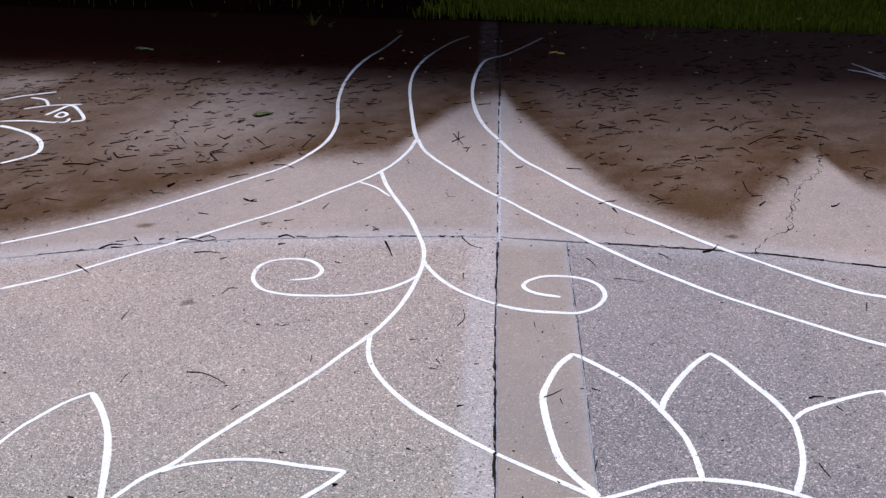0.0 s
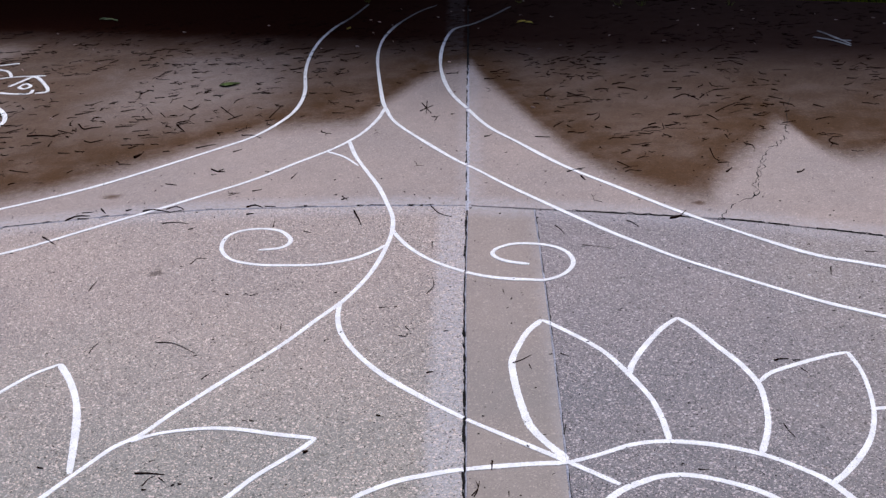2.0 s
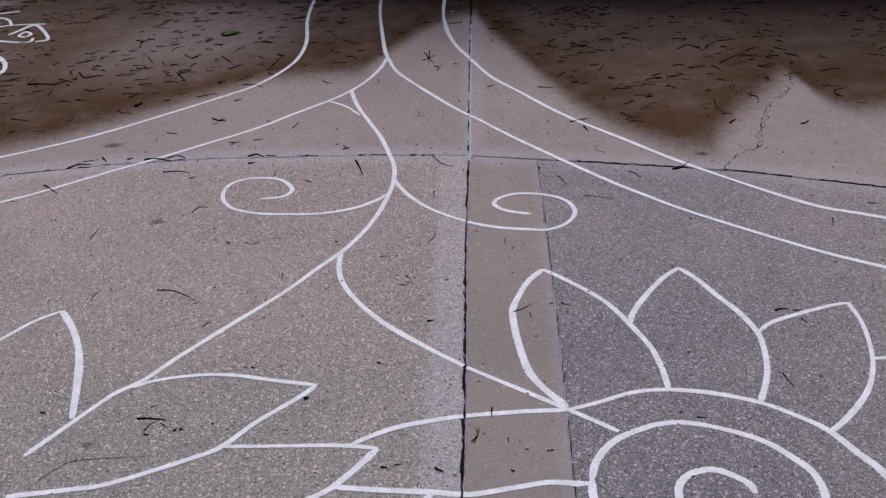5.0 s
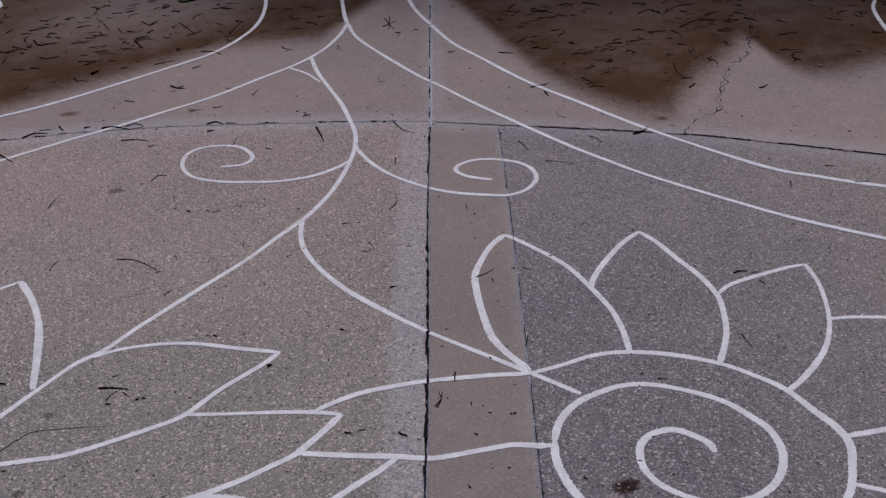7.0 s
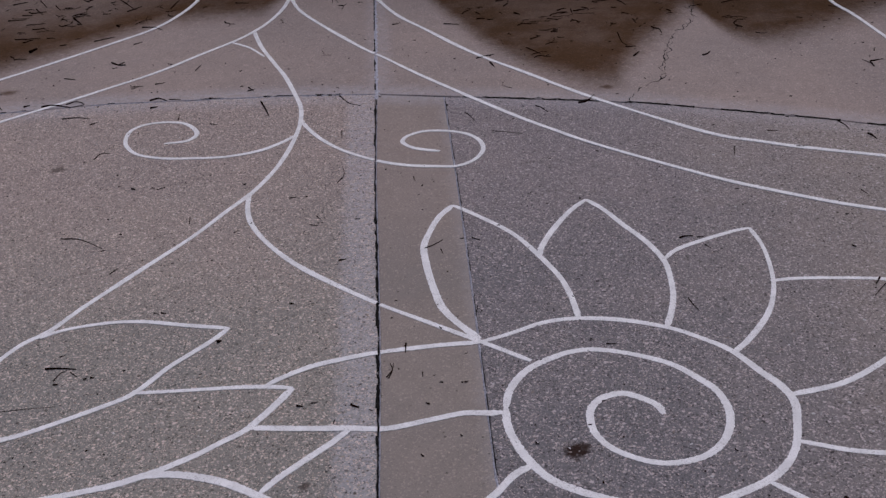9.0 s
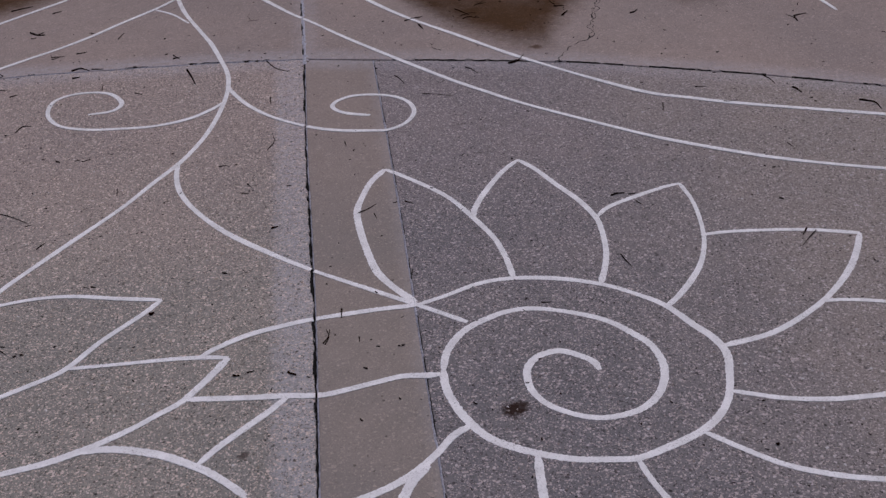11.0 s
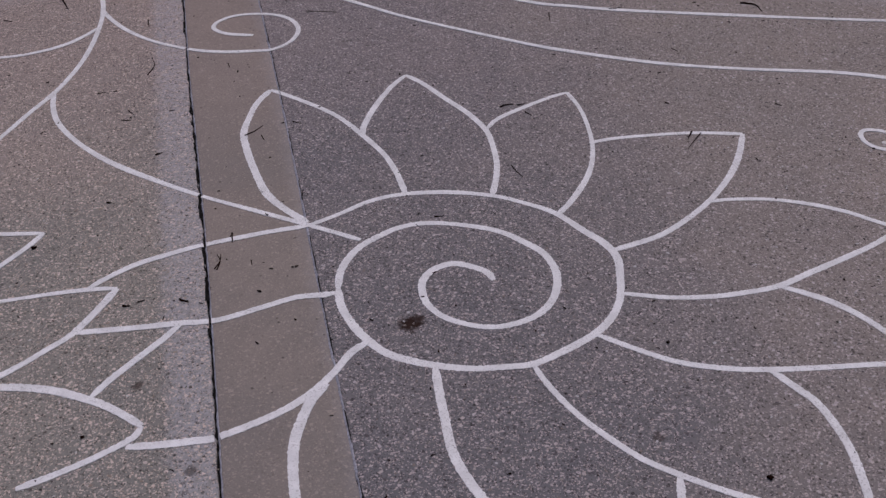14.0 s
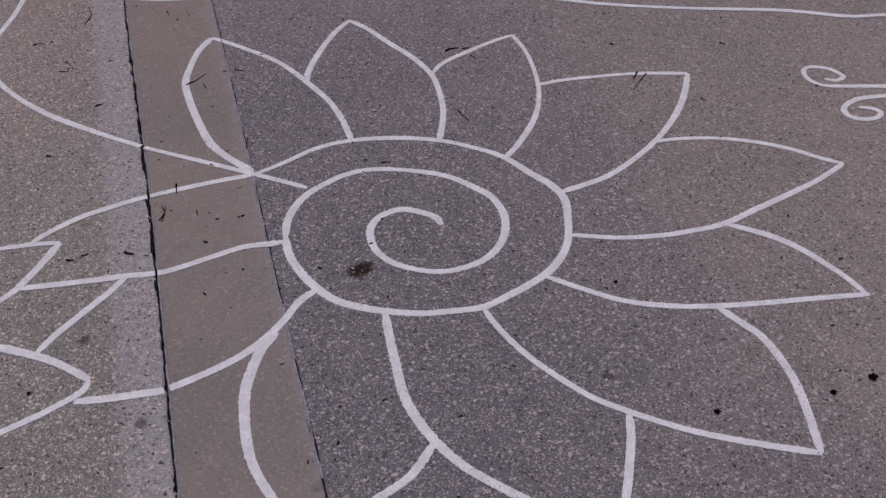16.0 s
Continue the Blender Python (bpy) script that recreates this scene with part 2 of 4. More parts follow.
def paint():
    m = Nodes("white_line_paint")
    pores = m.step(m.noise(260, 4, 0.8), 0.52, 0.66)
    worn = m.step(m.noise(9, 3, 0.6), 0.38, 0.7, 0.4, 1.0)
    c = m.mix(m.step(m.noise(25, 4), 0.3, 0.7), (0.70, 0.69, 0.685), (0.84, 0.83, 0.825))
    c = m.mix(m.math("MULTIPLY", m.math("MULTIPLY", pores, worn), 0.85), c, (0.27, 0.245, 0.235))
    # the lines' colour darkens towards the lawn to stand for shade on them
    _, y, _ = m.xyz()
    x = m.xyz()[0]
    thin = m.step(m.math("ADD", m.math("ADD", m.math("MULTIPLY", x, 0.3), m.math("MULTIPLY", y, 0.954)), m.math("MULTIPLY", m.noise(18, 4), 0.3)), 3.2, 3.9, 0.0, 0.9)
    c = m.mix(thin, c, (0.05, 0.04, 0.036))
    return m.done(c, 0.8, m.bump(m.noise(260, 3, 0.7), 0.0012, 0.8), 0.08)


MAT_PAINT = paint()


def blades():
    m = Nodes("grass_blade")
    n = m.tree.nodes.new("ShaderNodeNewGeometry").outputs["Random Per Island"]
    c = m.ramp(n, [(0.0, (0.060, 0.072, 0.003)), (0.55, (0.12, 0.135, 0.005)), (0.9, (0.22, 0.22, 0.010)), (1.0, (0.32, 0.27, 0.03))])
    return m.done(c, 0.75, None, 0.08)


MAT_GRASS = blades()


# ---------------------------------------------------------------- helpers for meshes
def part(name, bm, material, parent=None, label=""):
    me = bpy.data.meshes.new(name)
    bm.to_mesh(me)
    bm.free()
    me.materials.append(material)
    ob = new(name, me)
    if parent:
        ob.parent = parent
    if label:
        ob["label"] = label
    return ob


def thing(name, label, category, group=""):
    return tagged(new(name), label, category, group)


def spline(points, gap):
    """Points along a smooth curve through the given ones, about gap apart."""
    p = [Vector((*q, 0)) for q in points]
    p = [2 * p[0] - p[1]] + p + [2 * p[-1] - p[-2]]
    out = []
    for a, b, c, d in zip(p, p[1:], p[2:], p[3:]):
        n = max(2, int((c - b).length / gap))
        for i in range(n):
            s = i / n
            out.append(0.5 * (2 * b + (c - a) * s + (2 * a - 5 * b + 4 * c - d) * s * s + (3 * b - a - 3 * c + d) * s ** 3))
    return out + [p[-2]]


# the long joint, as x, y
SEAM = [(-0.014, -6.0), (-0.013, -1.1), (-0.004, -0.5), (-0.001, -0.22), (-0.002, 0.2), (-0.005, 0.62)]
# the strip's joint, as x, y
STRIP = [(0.215, -6.0), (0.224, -1.1), (0.2262, -0.65), (0.2308, -0.2), (0.2345, 0.3), (0.2345, 0.65), (0.2325, 1.219)]
STROKES = [0]


def on_gap(x, y):
    mid = next((a[0] + (b[0] - a[0]) * (y - a[1]) / (b[1] - a[1]) for a, b in zip(SEAM, SEAM[1:] + [(0.0, 1.3)]) if a[1] <= y < b[1]), 0.0)
    return abs(x - mid) < 0.0024 and y < 2.9


def stroke(name, parent, width, points):
    """One brushed line: a thin film of paint with uneven edges, broken where it crosses a joint."""
    STROKES[0] += 1
    k = STROKES[0]
    top = 0.0006 + 0.00003 * k
    line = spline(points, 0.0025)
    bm = bmesh.new()
    row = None
    n = len(line)
    for i, p in enumerate(line):
        d = (line[min(i + 1, n - 1)] - line[max(i - 1, 0)]).normalized()
        side = Vector((-d.y, d.x, 0))
        swell = 1 + 0.30 * noise.noise(Vector((i * 0.011, k * 3.7, 0))) + 0.08 * noise.noise(Vector((i * 0.04, k, 5)))
        end = min(1.0, 0.62 + 0.38 * min(i, n - 1 - i) / 8)
        h = width * 0.465 * swell * end
        l = p + side * (h * (1 + 0.22 * noise.noise(Vector((i * 0.30, k, 1))) + 0.22 * noise.noise(Vector((i * 0.9, k, 2)))))
        r = p - side * (h * (1 + 0.22 * noise.noise(Vector((i * 0.30, k, 8))) + 0.22 * noise.noise(Vector((i * 0.9, k, 9)))))
        if on_gap(p.x, p.y):
            row = None
            continue
        now = [bm.verts.new((*l.xy, -0.0005)), bm.verts.new((*l.xy, top)), bm.verts.new((*r.xy, top)), bm.verts.new((*r.xy, -0.0005))]
        if row:
            for a in range(3):
                bm.faces.new((row[a], row[a + 1], now[a + 1], now[a]))
        row = now
    bmesh.ops.recalc_face_normals(bm, faces=bm.faces)
    return part(name, bm, MAT_PAINT, parent)


def ragged(a, b, gap, amount, seed):
    """Points from a to b (without b) with a broken edge's wobble."""
    a, b = Vector(a), Vector(b)
    n = max(1, int((b - a).length / gap))
    d = (b - a).normalized()
    side = Vector((-d.y, d.x))
    out = []
    for i in range(n):
        p = a + (b - a) * i / n
        w = noise.noise(Vector((p.x * 60, p.y * 60, seed))) + 0.7 * noise.noise(Vector((p.x * 15, p.y * 15, seed + 4)))
        chip = max(0.0, noise.noise(Vector((p.x * 28, p.y * 28, seed + 9))) - 0.33) * 3
        out.append(p + side * amount * (w + chip * 1.5))
    return out


def slab(name, outline, material, label, amount=0.0012, seed=1.0, fine=()):
    """A cast slab with worn, slightly rounded edges; fine: which sides of the outline are ragged."""
    pts = []
    for i, a in enumerate(outline):
        b = outline[(i + 1) % len(outline)]
        pts += ragged(a, b, 0.012 if i in fine else 0.5, amount if i in fine else 0.0, seed)
    bm = bmesh.new()
    n = len(pts)
    rings = []
    for inset, z in ((0.0, -0.10), (0.0, -0.004), (0.0012, -0.0012), (0.0035, 0.0)):
        ring = []
        for i, p in enumerate(pts):
            d = (pts[(i + 1) % n] - pts[i - 1]).normalized()
            ring.append(bm.verts.new((p.x - d.y * inset, p.y + d.x * inset, z)))
        rings.append(ring)
    for a, b in zip(rings, rings[1:]):
        for i in range(n):
            bm.faces.new((a[i], a[(i + 1) % n], b[(i + 1) % n], b[i]))
    bm.faces.new(rings[-1])
    ob = part(name, bm, material)
    return tagged(ob, label, "concrete slab", kind="structure")


# ---------------------------------------------------------------- ground
def sheet(name, x0, y0, x1, y1, z, material, label, category):
    bm = bmesh.new()
    bm.faces.new([bm.verts.new(v) for v in ((x0, y0, z), (x1, y0, z), (x1, y1, z), (x0, y1, z))])
    return tagged(part(name, bm, material), label, category, kind="structure")


sheet("ground", -400, -400, 400, 400, -0.06, MAT_SOIL, "dark wet soil under and round the drive", "ground")


def far_edge(x, s=4.28):
    return (s - 0.388 * x) / 0.922


G = 0.0032
LEFT_JOINT = [p for p in JOINT if p[0] < 0]
RIGHT_JOINT = [p for p in JOINT if p[0] > 0.3]
Y0 = -6.0
# every outline runs anticlockwise
out = [(-6, Y0)] + [(x - G, y) for x, y in SEAM] + [(-G, 1.283)] + [(x, y - 0.002) for x, y in reversed(LEFT_JOINT)]
slab("slab_front_left", out, MAT_LEFT, "tan exposed-aggregate concrete slab with painted lines", 0.0034, 2, range(1, len(out) - 1))
out = [(x - 0.0014, y) for x, y in STRIP] + [(G, 1.282)] + [(x + G, y) for x, y in reversed(SEAM)]
slab("slab_strip", out, MAT_STRIP, "narrow smooth tan concrete strip between two joints", 0.0014, 3, range(0, 13))
out = [(STRIP[0][0] + 0.0014, Y0), (6, Y0), (6, -1.504)] + [(x, y - 0.003) for x, y in reversed(RIGHT_JOINT[:-1])] + [(x + 0.0014, y) for x, y in reversed(STRIP[1:])]
slab("slab_front_right", out, MAT_RIGHT, "grey exposed-aggregate concrete slab with a painted flower", 0.0012, 4, range(2, len(out)))
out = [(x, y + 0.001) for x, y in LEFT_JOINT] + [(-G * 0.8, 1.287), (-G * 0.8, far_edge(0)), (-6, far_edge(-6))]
slab("slab_back_left", out, MAT_BACK, "stained concrete slab, partly wet, shade coloured in at the far end, strewn with twigs", 0.001, 5, range(0, len(out) - 1))
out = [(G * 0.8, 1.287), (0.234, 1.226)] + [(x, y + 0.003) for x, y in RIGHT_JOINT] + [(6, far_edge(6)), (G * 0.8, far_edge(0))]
slab("slab_back_right", out, MAT_BACK, "stained concrete slab, partly wet, shade coloured in at the far end, with a branching crack", 0.001, 6, list(range(0, len(RIGHT_JOINT) + 1)) + [len(out) - 1, len(out) - 2])


def filler(name, points, width, z, material, label, seed, lumps=0.4, broken=-9.0, wander=0.0):
    """Dirt or dust lying in a joint, or a dark crack: a low uneven bead."""
    line = spline(points, 0.006)
    bm = bmesh.new()
    row = None
    for i, p in enumerate(line):
        d = (line[min(i + 1, len(line) - 1)] - line[max(i - 1, 0)]).normalized()
        side = Vector((-d.y, d.x, 0))
        w = width * 0.5 * max(0.12, 1 + lumps * 1.6 * noise.noise(Vector((i * 0.13, seed, 0))))
        lift = z + 0.0022 * lumps * noise.noise(Vector((i * 0.21, seed, 3)))
        mid = p + side * (width * 0.35 * noise.noise(Vector((i * 0.31, seed, 6))) + wander * noise.noise(Vector((i * 0.17, seed, 7))))
        if noise.noise(Vector((i * 0.055, seed * 1.7, 2))) < broken:
            row = None
            continue
        now = [bm.verts.new((*(mid + side * w).xy, z - 0.003)), bm.verts.new((*mid.xy, lift + 0.0006)), bm.verts.new((*(mid - side * w).xy, z - 0.003))]
        if row:
            bm.faces.new((row[0], now[0], now[1], row[1]))
            bm.faces.new((row[1], now[1], now[2], row[2]))
        row = now
    bmesh.ops.recalc_face_normals(bm, faces=bm.faces)
    return tagged(part(name, bm, material), label, "joint", kind="structure")


filler("trim_seam_dirt", SEAM + [(0, 1.2)], 0.016, -0.006, MAT_DIRT, "black dirt packed in the long joint", 1)
filler("trim_seam_chips", [(x - 0.0045, y) for x, y in SEAM[1:]] + [(-0.0045, 1.2)], 0.008, 0.0003, MAT_DIRT, "black chipped spots along the long joint", 31, 1.2, 0.22, 0.004)
filler("trim_strip_chips", [(x + 0.006, y) for x, y in STRIP[1:]], 0.010, 0.0003, MAT_DIRT, "black chipped spots along the strip joint", 33, 1.2, 0.36, 0.004)
filler("trim_seam_lip", [(x + 0.0032, y) for x, y in SEAM[1:]] + [(0.0032, 1.2)], 0.0045, -0.0002, MAT_DUST, "pale cement lip along the long joint", 12, 0.7)
filler("trim_seam_dust", [(0.004, 1.24), (0.004, 2.0), (0.003, 3.0)], 0.026, 0.0004, MAT_DUST, "pale cement dust filling the long joint", 2, 0.25)
filler("trim_seam_grit", [(-0.002, 1.28), (-0.003, 2.0), (-0.002, 2.9)], 0.008, 0.0011, MAT_DIRT, "broken black grit along the long joint", 17, 1.0, -0.12)
filler("trim_seam_far", [(0.001, 2.85), (0.002, 3.5), (0.001, 4.25)], 0.022, 0.0008, MAT_DIRT, "black wet dirt in the long joint", 3)
filler("trim_strip_dirt", STRIP, 0.010, -0.004, MAT_DIRT, "dark dirt packed in the strip's joint", 4)
filler("trim_strip_dust", [(x - 0.0002, y) for x, y in STRIP[1:]], 0.0060, 0.0006, MAT_DUST, "pale cement lip along the strip's joint", 5, 0.5)
filler("trim_strip_grit", [(x + 0.0020, y) for x, y in STRIP[1:]], 0.0045, 0.0006, MAT_DIRT, "black grit beside the strip's joint", 14, 1.0, -0.12)
filler("trim_cross_grit", [(x, y + 0.004) for x, y in LEFT_JOINT[1:]] + [(-0.01, 1.291)], 0.011, 0.0006, MAT_DIRT, "broken black grit along the cross joint", 15, 1.2, 0.08)
filler("trim_cross_left", [(-2.6, 1.245)] + LEFT_JOINT[2:] + [(-0.01, 1.287)], 0.006, -0.0005, MAT_DUST, "pale dust in the cross joint", 6, 0.5)
filler("trim_cross_right", [(0.30, 1.212)] + [(x, y + 0.004) for x, y in RIGHT_JOINT[:-1]], 0.009, 0.0004, MAT_DIRT, "dark dirt in the cross joint", 7, 0.9, -0.22, 0.005)
CRACK = [(0.843, 1.065), (0.882, 1.148), (0.925, 1.186), (0.965, 1.218), (0.990, 1.243), (1.005, 1.325), (1.028, 1.39), (1.05, 1.463), (1.075, 1.53),
         (1.10, 1.60), (1.148, 1.675), (1.215, 1.76), (1.255, 1.88), (1.285, 1.99), (1.313, 2.107), (1.367, 2.245)]
filler("trim_crack", CRACK, 0.009, 0.0004, MAT_DIRT, "thin dark crack running through the slab", 8, 1.0, -9.0, 0.016)
filler("trim_crack", [(x + 0.012, y + 0.004) for x, y in CRACK[3:12]], 0.006, 0.0004, MAT_DIRT, "hair crack beside the main crack", 18, 1.1, 0.0, 0.02)


# ---------------------------------------------------------------- worn stones proud of the two front slabs
def stone_material(name, stops):
    m = Nodes(name)
    c = m.ramp(m.tree.nodes.new("ShaderNodeNewGeometry").outputs["Random Per Island"], stops, "CONSTANT")
    c = m.mix(m.step(m.noise(700, 2), 0.3, 0.7, 0.0, 0.35), c, (0.14, 0.12, 0.11))
    return m.done(c, 0.75, m.bump(m.noise(900, 2), 0.0005), 0.3)


def stones(name, x0, x1, y_top, count, material, label, seed):
    rng = random.Random(seed)
    verts, faces = [], []
    while len(faces) < count * 6:
        x, y = rng.uniform(x0, x1), rng.uniform(-1.55, 1.36)
        if y > y_top(x):
            continue
        r_, turn, flat = 0.0012 + 0.0034 * rng.random() ** 2.2, rng.uniform(0, 6.28), rng.uniform(0.35, 0.9)
        i = len(verts)
        for k in range(6):
            a = 1.047 * (k + rng.uniform(-0.3, 0.3))
            u, v = math.cos(a) * r_ * rng.uniform(0.75, 1.15), math.sin(a) * r_ * flat * rng.uniform(0.75, 1.15)
            verts.append((x + u * math.cos(turn) - v * math.sin(turn), y + u * math.sin(turn) + v * math.cos(turn), 0.0001))
        verts.append((x, y, rng.uniform(0.0003, 0.0007)))
        faces += [(i + k, i + (k + 1) % 6, i + 6) for k in range(6)]
    me = bpy.data.meshes.new(name)
    me.from_pydata(verts, [], faces)
    me.materials.append(material)
    return tagged(new(name, me), label, "stones", kind="stuff")


TAN_STONE = stone_material("tan_stone", [(0.0, (0.10, 0.085, 0.075)), (0.3, (0.06, 0.05, 0.045)), (0.42, (0.36, 0.30, 0.24)), (0.62, (0.46, 0.43, 0.40)), (0.76, (0.28, 0.22, 0.17)), (0.93, (0.60, 0.57, 0.54))])
GREY_STONE = stone_material("grey_stone", [(0.0, (0.085, 0.075, 0.08)), (0.32, (0.05, 0.045, 0.05)), (0.45, (0.30, 0.27, 0.25)), (0.64, (0.38, 0.36, 0.36)), (0.80, (0.22, 0.18, 0.16)), (0.94, (0.52, 0.50, 0.50))])
stones("aggregate", -2.0, -0.012, lambda x: 1.27, 15000, TAN_STONE, "small mixed stones worn out of the tan slab", 21)
stones("aggregate", 0.245, 2.2, lambda x: 1.28 - 0.35 * x - 0.05 * max(0, x - 1), 16000, GREY_STONE, "small mixed stones worn out of the grey slab", 22)

# ---------------------------------------------------------------- lawn behind the drive
def lawn():
    rng = random.Random(5)
    verts, faces = [], []
    for _ in range(90000):
        x = rng.uniform(-4.2, 3.6)
        edge = 4.50 - 0.06 * max(0.0, x)
        s = edge + 2.4 * rng.random() ** 1.6
        y = (s - 0.388 * x) / 0.922
        thin = noise.noise(Vector((x * 2.5, y * 2.5, 0)))
        if s < edge + 0.08 + 0.10 * thin and rng.random() < 0.7:
            continue
        if rng.random() > min(1.0, max(0.004, (x + 0.7) / 1.2 + 0.4 * thin)):
            continue
        h = rng.uniform(0.008, 0.024) * (1 + 0.4 * thin)
        a, lean = rng.uniform(0, 6.28), rng.uniform(0.7, 2.4)
        w = rng.uniform(0.0014, 0.0030)
        b, dx, dy = rng.uniform(0, 6.28), math.cos(a) * lean * h, math.sin(a) * lean * h
        bx, by = math.cos(b) * w, math.sin(b) * w
        i = len(verts)
        z = -0.05
        verts += [(x - bx, y - by, z), (x + bx, y + by, z), (x + bx * 0.7 + dx * 0.4, y + by * 0.7 + dy * 0.4, z + 0.05 + h * 0.6),
                  (x - bx * 0.7 + dx * 0.4, y - by * 0.7 + dy * 0.4, z + 0.05 + h * 0.6), (x + dx, y + dy, z + 0.05 + h)]
        faces += [(i, i + 1, i + 2, i + 3), (i + 3, i + 2, i + 4)]
    me = bpy.data.meshes.new("grass")
    me.from_pydata(verts, [], faces)
    me.materials.append(MAT_GRASS)
    tagged(new("grass", me), "dark green lawn edge with a few yellow blades", "grass", kind="stuff")


lawn()


def shade_backdrop():
    """Plain dark planting out of view behind the lawn, added and leaned to shade the far end."""
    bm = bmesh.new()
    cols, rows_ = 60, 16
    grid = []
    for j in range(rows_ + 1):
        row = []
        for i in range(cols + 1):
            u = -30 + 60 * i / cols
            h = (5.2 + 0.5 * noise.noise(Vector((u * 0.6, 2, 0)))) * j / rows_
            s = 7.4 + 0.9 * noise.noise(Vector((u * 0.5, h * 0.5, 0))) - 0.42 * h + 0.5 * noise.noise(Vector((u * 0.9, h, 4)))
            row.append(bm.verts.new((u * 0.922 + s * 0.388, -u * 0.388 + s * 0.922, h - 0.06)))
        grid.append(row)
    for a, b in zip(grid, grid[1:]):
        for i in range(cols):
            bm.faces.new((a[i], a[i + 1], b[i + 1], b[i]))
    tagged(part("shade_backdrop", bm, MAT_SHADE_TREES), "unseen dark trees added to shade the lawn and the far end of the drive", "trees", kind="structure")


shade_backdrop()

# ---------------------------------------------------------------- painted lines
flower = thing("painted_flower", "large white painted flower with a spiral eye on concrete", "ground painting")
stroke("spiral", flower, 0.017, [(0.592, -0.516), (0.580, -0.480), (0.533, -0.442), (0.503, -0.438), (0.472, -0.449), (0.446, -0.477), (0.437, -0.517), (0.441, -0.560), (0.463, -0.603), (0.502, -0.637), (0.544, -0.658), (0.589, -0.663), (0.640, -0.652), (0.679, -0.625), (0.707, -0.586), (0.724, -0.538), (0.726, -0.492), (0.716, -0.447), (0.690, -0.406), (0.657, -0.362), (0.614, -0.328), (0.544, -0.292), (0.483, -0.274), (0.430, -0.277), (0.389, -0.293), (0.344, -0.317), (0.309, -0.351), (0.281, -0.399), (0.267, -0.455)])
stroke("ring", flower, 0.017, [(0.267, -0.455), (0.265, -0.506), (0.272, -0.551), (0.291, -0.611), (0.327, -0.675), (0.375, -0.715), (0.434, -0.747), (0.486, -0.767), (0.539, -0.777), (0.600, -0.784), (0.663, -0.766), (0.738, -0.735), (0.788, -0.697), (0.826, -0.644), (0.852, -0.573), (0.867, -0.511), (0.857, -0.456), (0.829, -0.401), (0.789, -0.321), (0.738, -0.267), (0.671, -0.214), (0.574, -0.170), (0.470, -0.148), (0.389, -0.154), (0.304, -0.188), (0.236, -0.211)])
stroke("petal", flower, 0.020, [(0.234, -0.199), (0.199, -0.147), (0.167, -0.089), (0.148, -0.031), (0.130, 0.090), (0.122, 0.187), (0.123, 0.243), (0.139, 0.304), (0.169, 0.385), (0.212, 0.449)])
stroke("petal", flower, 0.015, [(0.212, 0.449), (0.241, 0.420), (0.287, 0.367), (0.338, 0.303), (0.385, 0.224), (0.449, 0.058), (0.467, -0.031), (0.472, -0.101), (0.473, -0.146)])
stroke("petal", flower, 0.017, [(0.419, 0.143), (0.430, 0.188), (0.465, 0.260), (0.509, 0.332), (0.545, 0.381), (0.586, 0.423)])
stroke("petal", flower, 0.016, [(0.586, 0.423), (0.623, 0.360), (0.663, 0.263), (0.702, 0.173), (0.726, 0.082), (0.726, 0.012), (0.714, -0.079), (0.693, -0.150), (0.668, -0.211)])
stroke("petal", flower, 0.013, [(0.729, 0.081), (0.781, 0.128), (0.920, 0.185), (0.983, 0.201)])
stroke("petal", flower, 0.014, [(0.983, 0.201), (0.989, 0.112), (0.979, 0.011), (0.959, -0.081), (0.926, -0.163), (0.886, -0.226), (0.833, -0.289), (0.790, -0.329)])
stroke("petal", flower, 0.013, [(0.959, -0.056), (1.022, -0.054), (1.108, -0.064), (1.221, -0.085), (1.336, -0.124)])
stroke("petal", flower, 0.016, [(1.336, -0.124), (1.297, -0.194), (1.252, -0.259), (1.199, -0.318), (1.140, -0.371), (1.071, -0.419), (1.001, -0.457), (0.948, -0.473), (0.871, -0.486)])
stroke("petal", flower, 0.014, [(1.139, -0.373), (1.193, -0.379), (1.279, -0.405), (1.357, -0.448), (1.416, -0.495), (1.458, -0.544), (1.497, -0.581)])
stroke("petal", flower, 0.015, [(1.497, -0.581), (1.416, -0.617), (1.334, -0.643), (1.241, -0.669), (1.156, -0.693), (1.086, -0.695), (1.013, -0.689), (0.933, -0.671), (0.879, -0.649), (0.837, -0.630)])
stroke("petal", flower, 0.015, [(1.155, -0.695), (1.196, -0.730), (1.237, -0.774), (1.269, -0.829), (1.299, -0.907), (1.314, -0.972)])
stroke("petal", flower, 0.015, [(1.320, -0.974), (1.222, -0.955), (1.113, -0.935), (1.028, -0.917), (0.956, -0.895), (0.888, -0.864), (0.843, -0.833), (0.791, -0.784), (0.744, -0.736)])
stroke("petal", flower, 0.016, [(1.027, -0.919), (1.049, -0.969), (1.069, -1.019), (1.074, -1.084), (1.070, -1.141), (1.056, -1.206), (1.032, -1.293)])
stroke("petal", flower, 0.014, [(1.033, -1.294), (0.948, -1.248), (0.872, -1.202), (0.820, -1.164), (0.761, -1.112), (0.716, -1.066), (0.676, -1.004), (0.643, -0.942), (0.620, -0.881), (0.607, -0.833), (0.599, -0.786)])
stroke("petal", flower, 0.015, [(0.762, -1.118), (0.747, -1.163), (0.721, -1.219), (0.688, -1.283), (0.652, -1.338)])
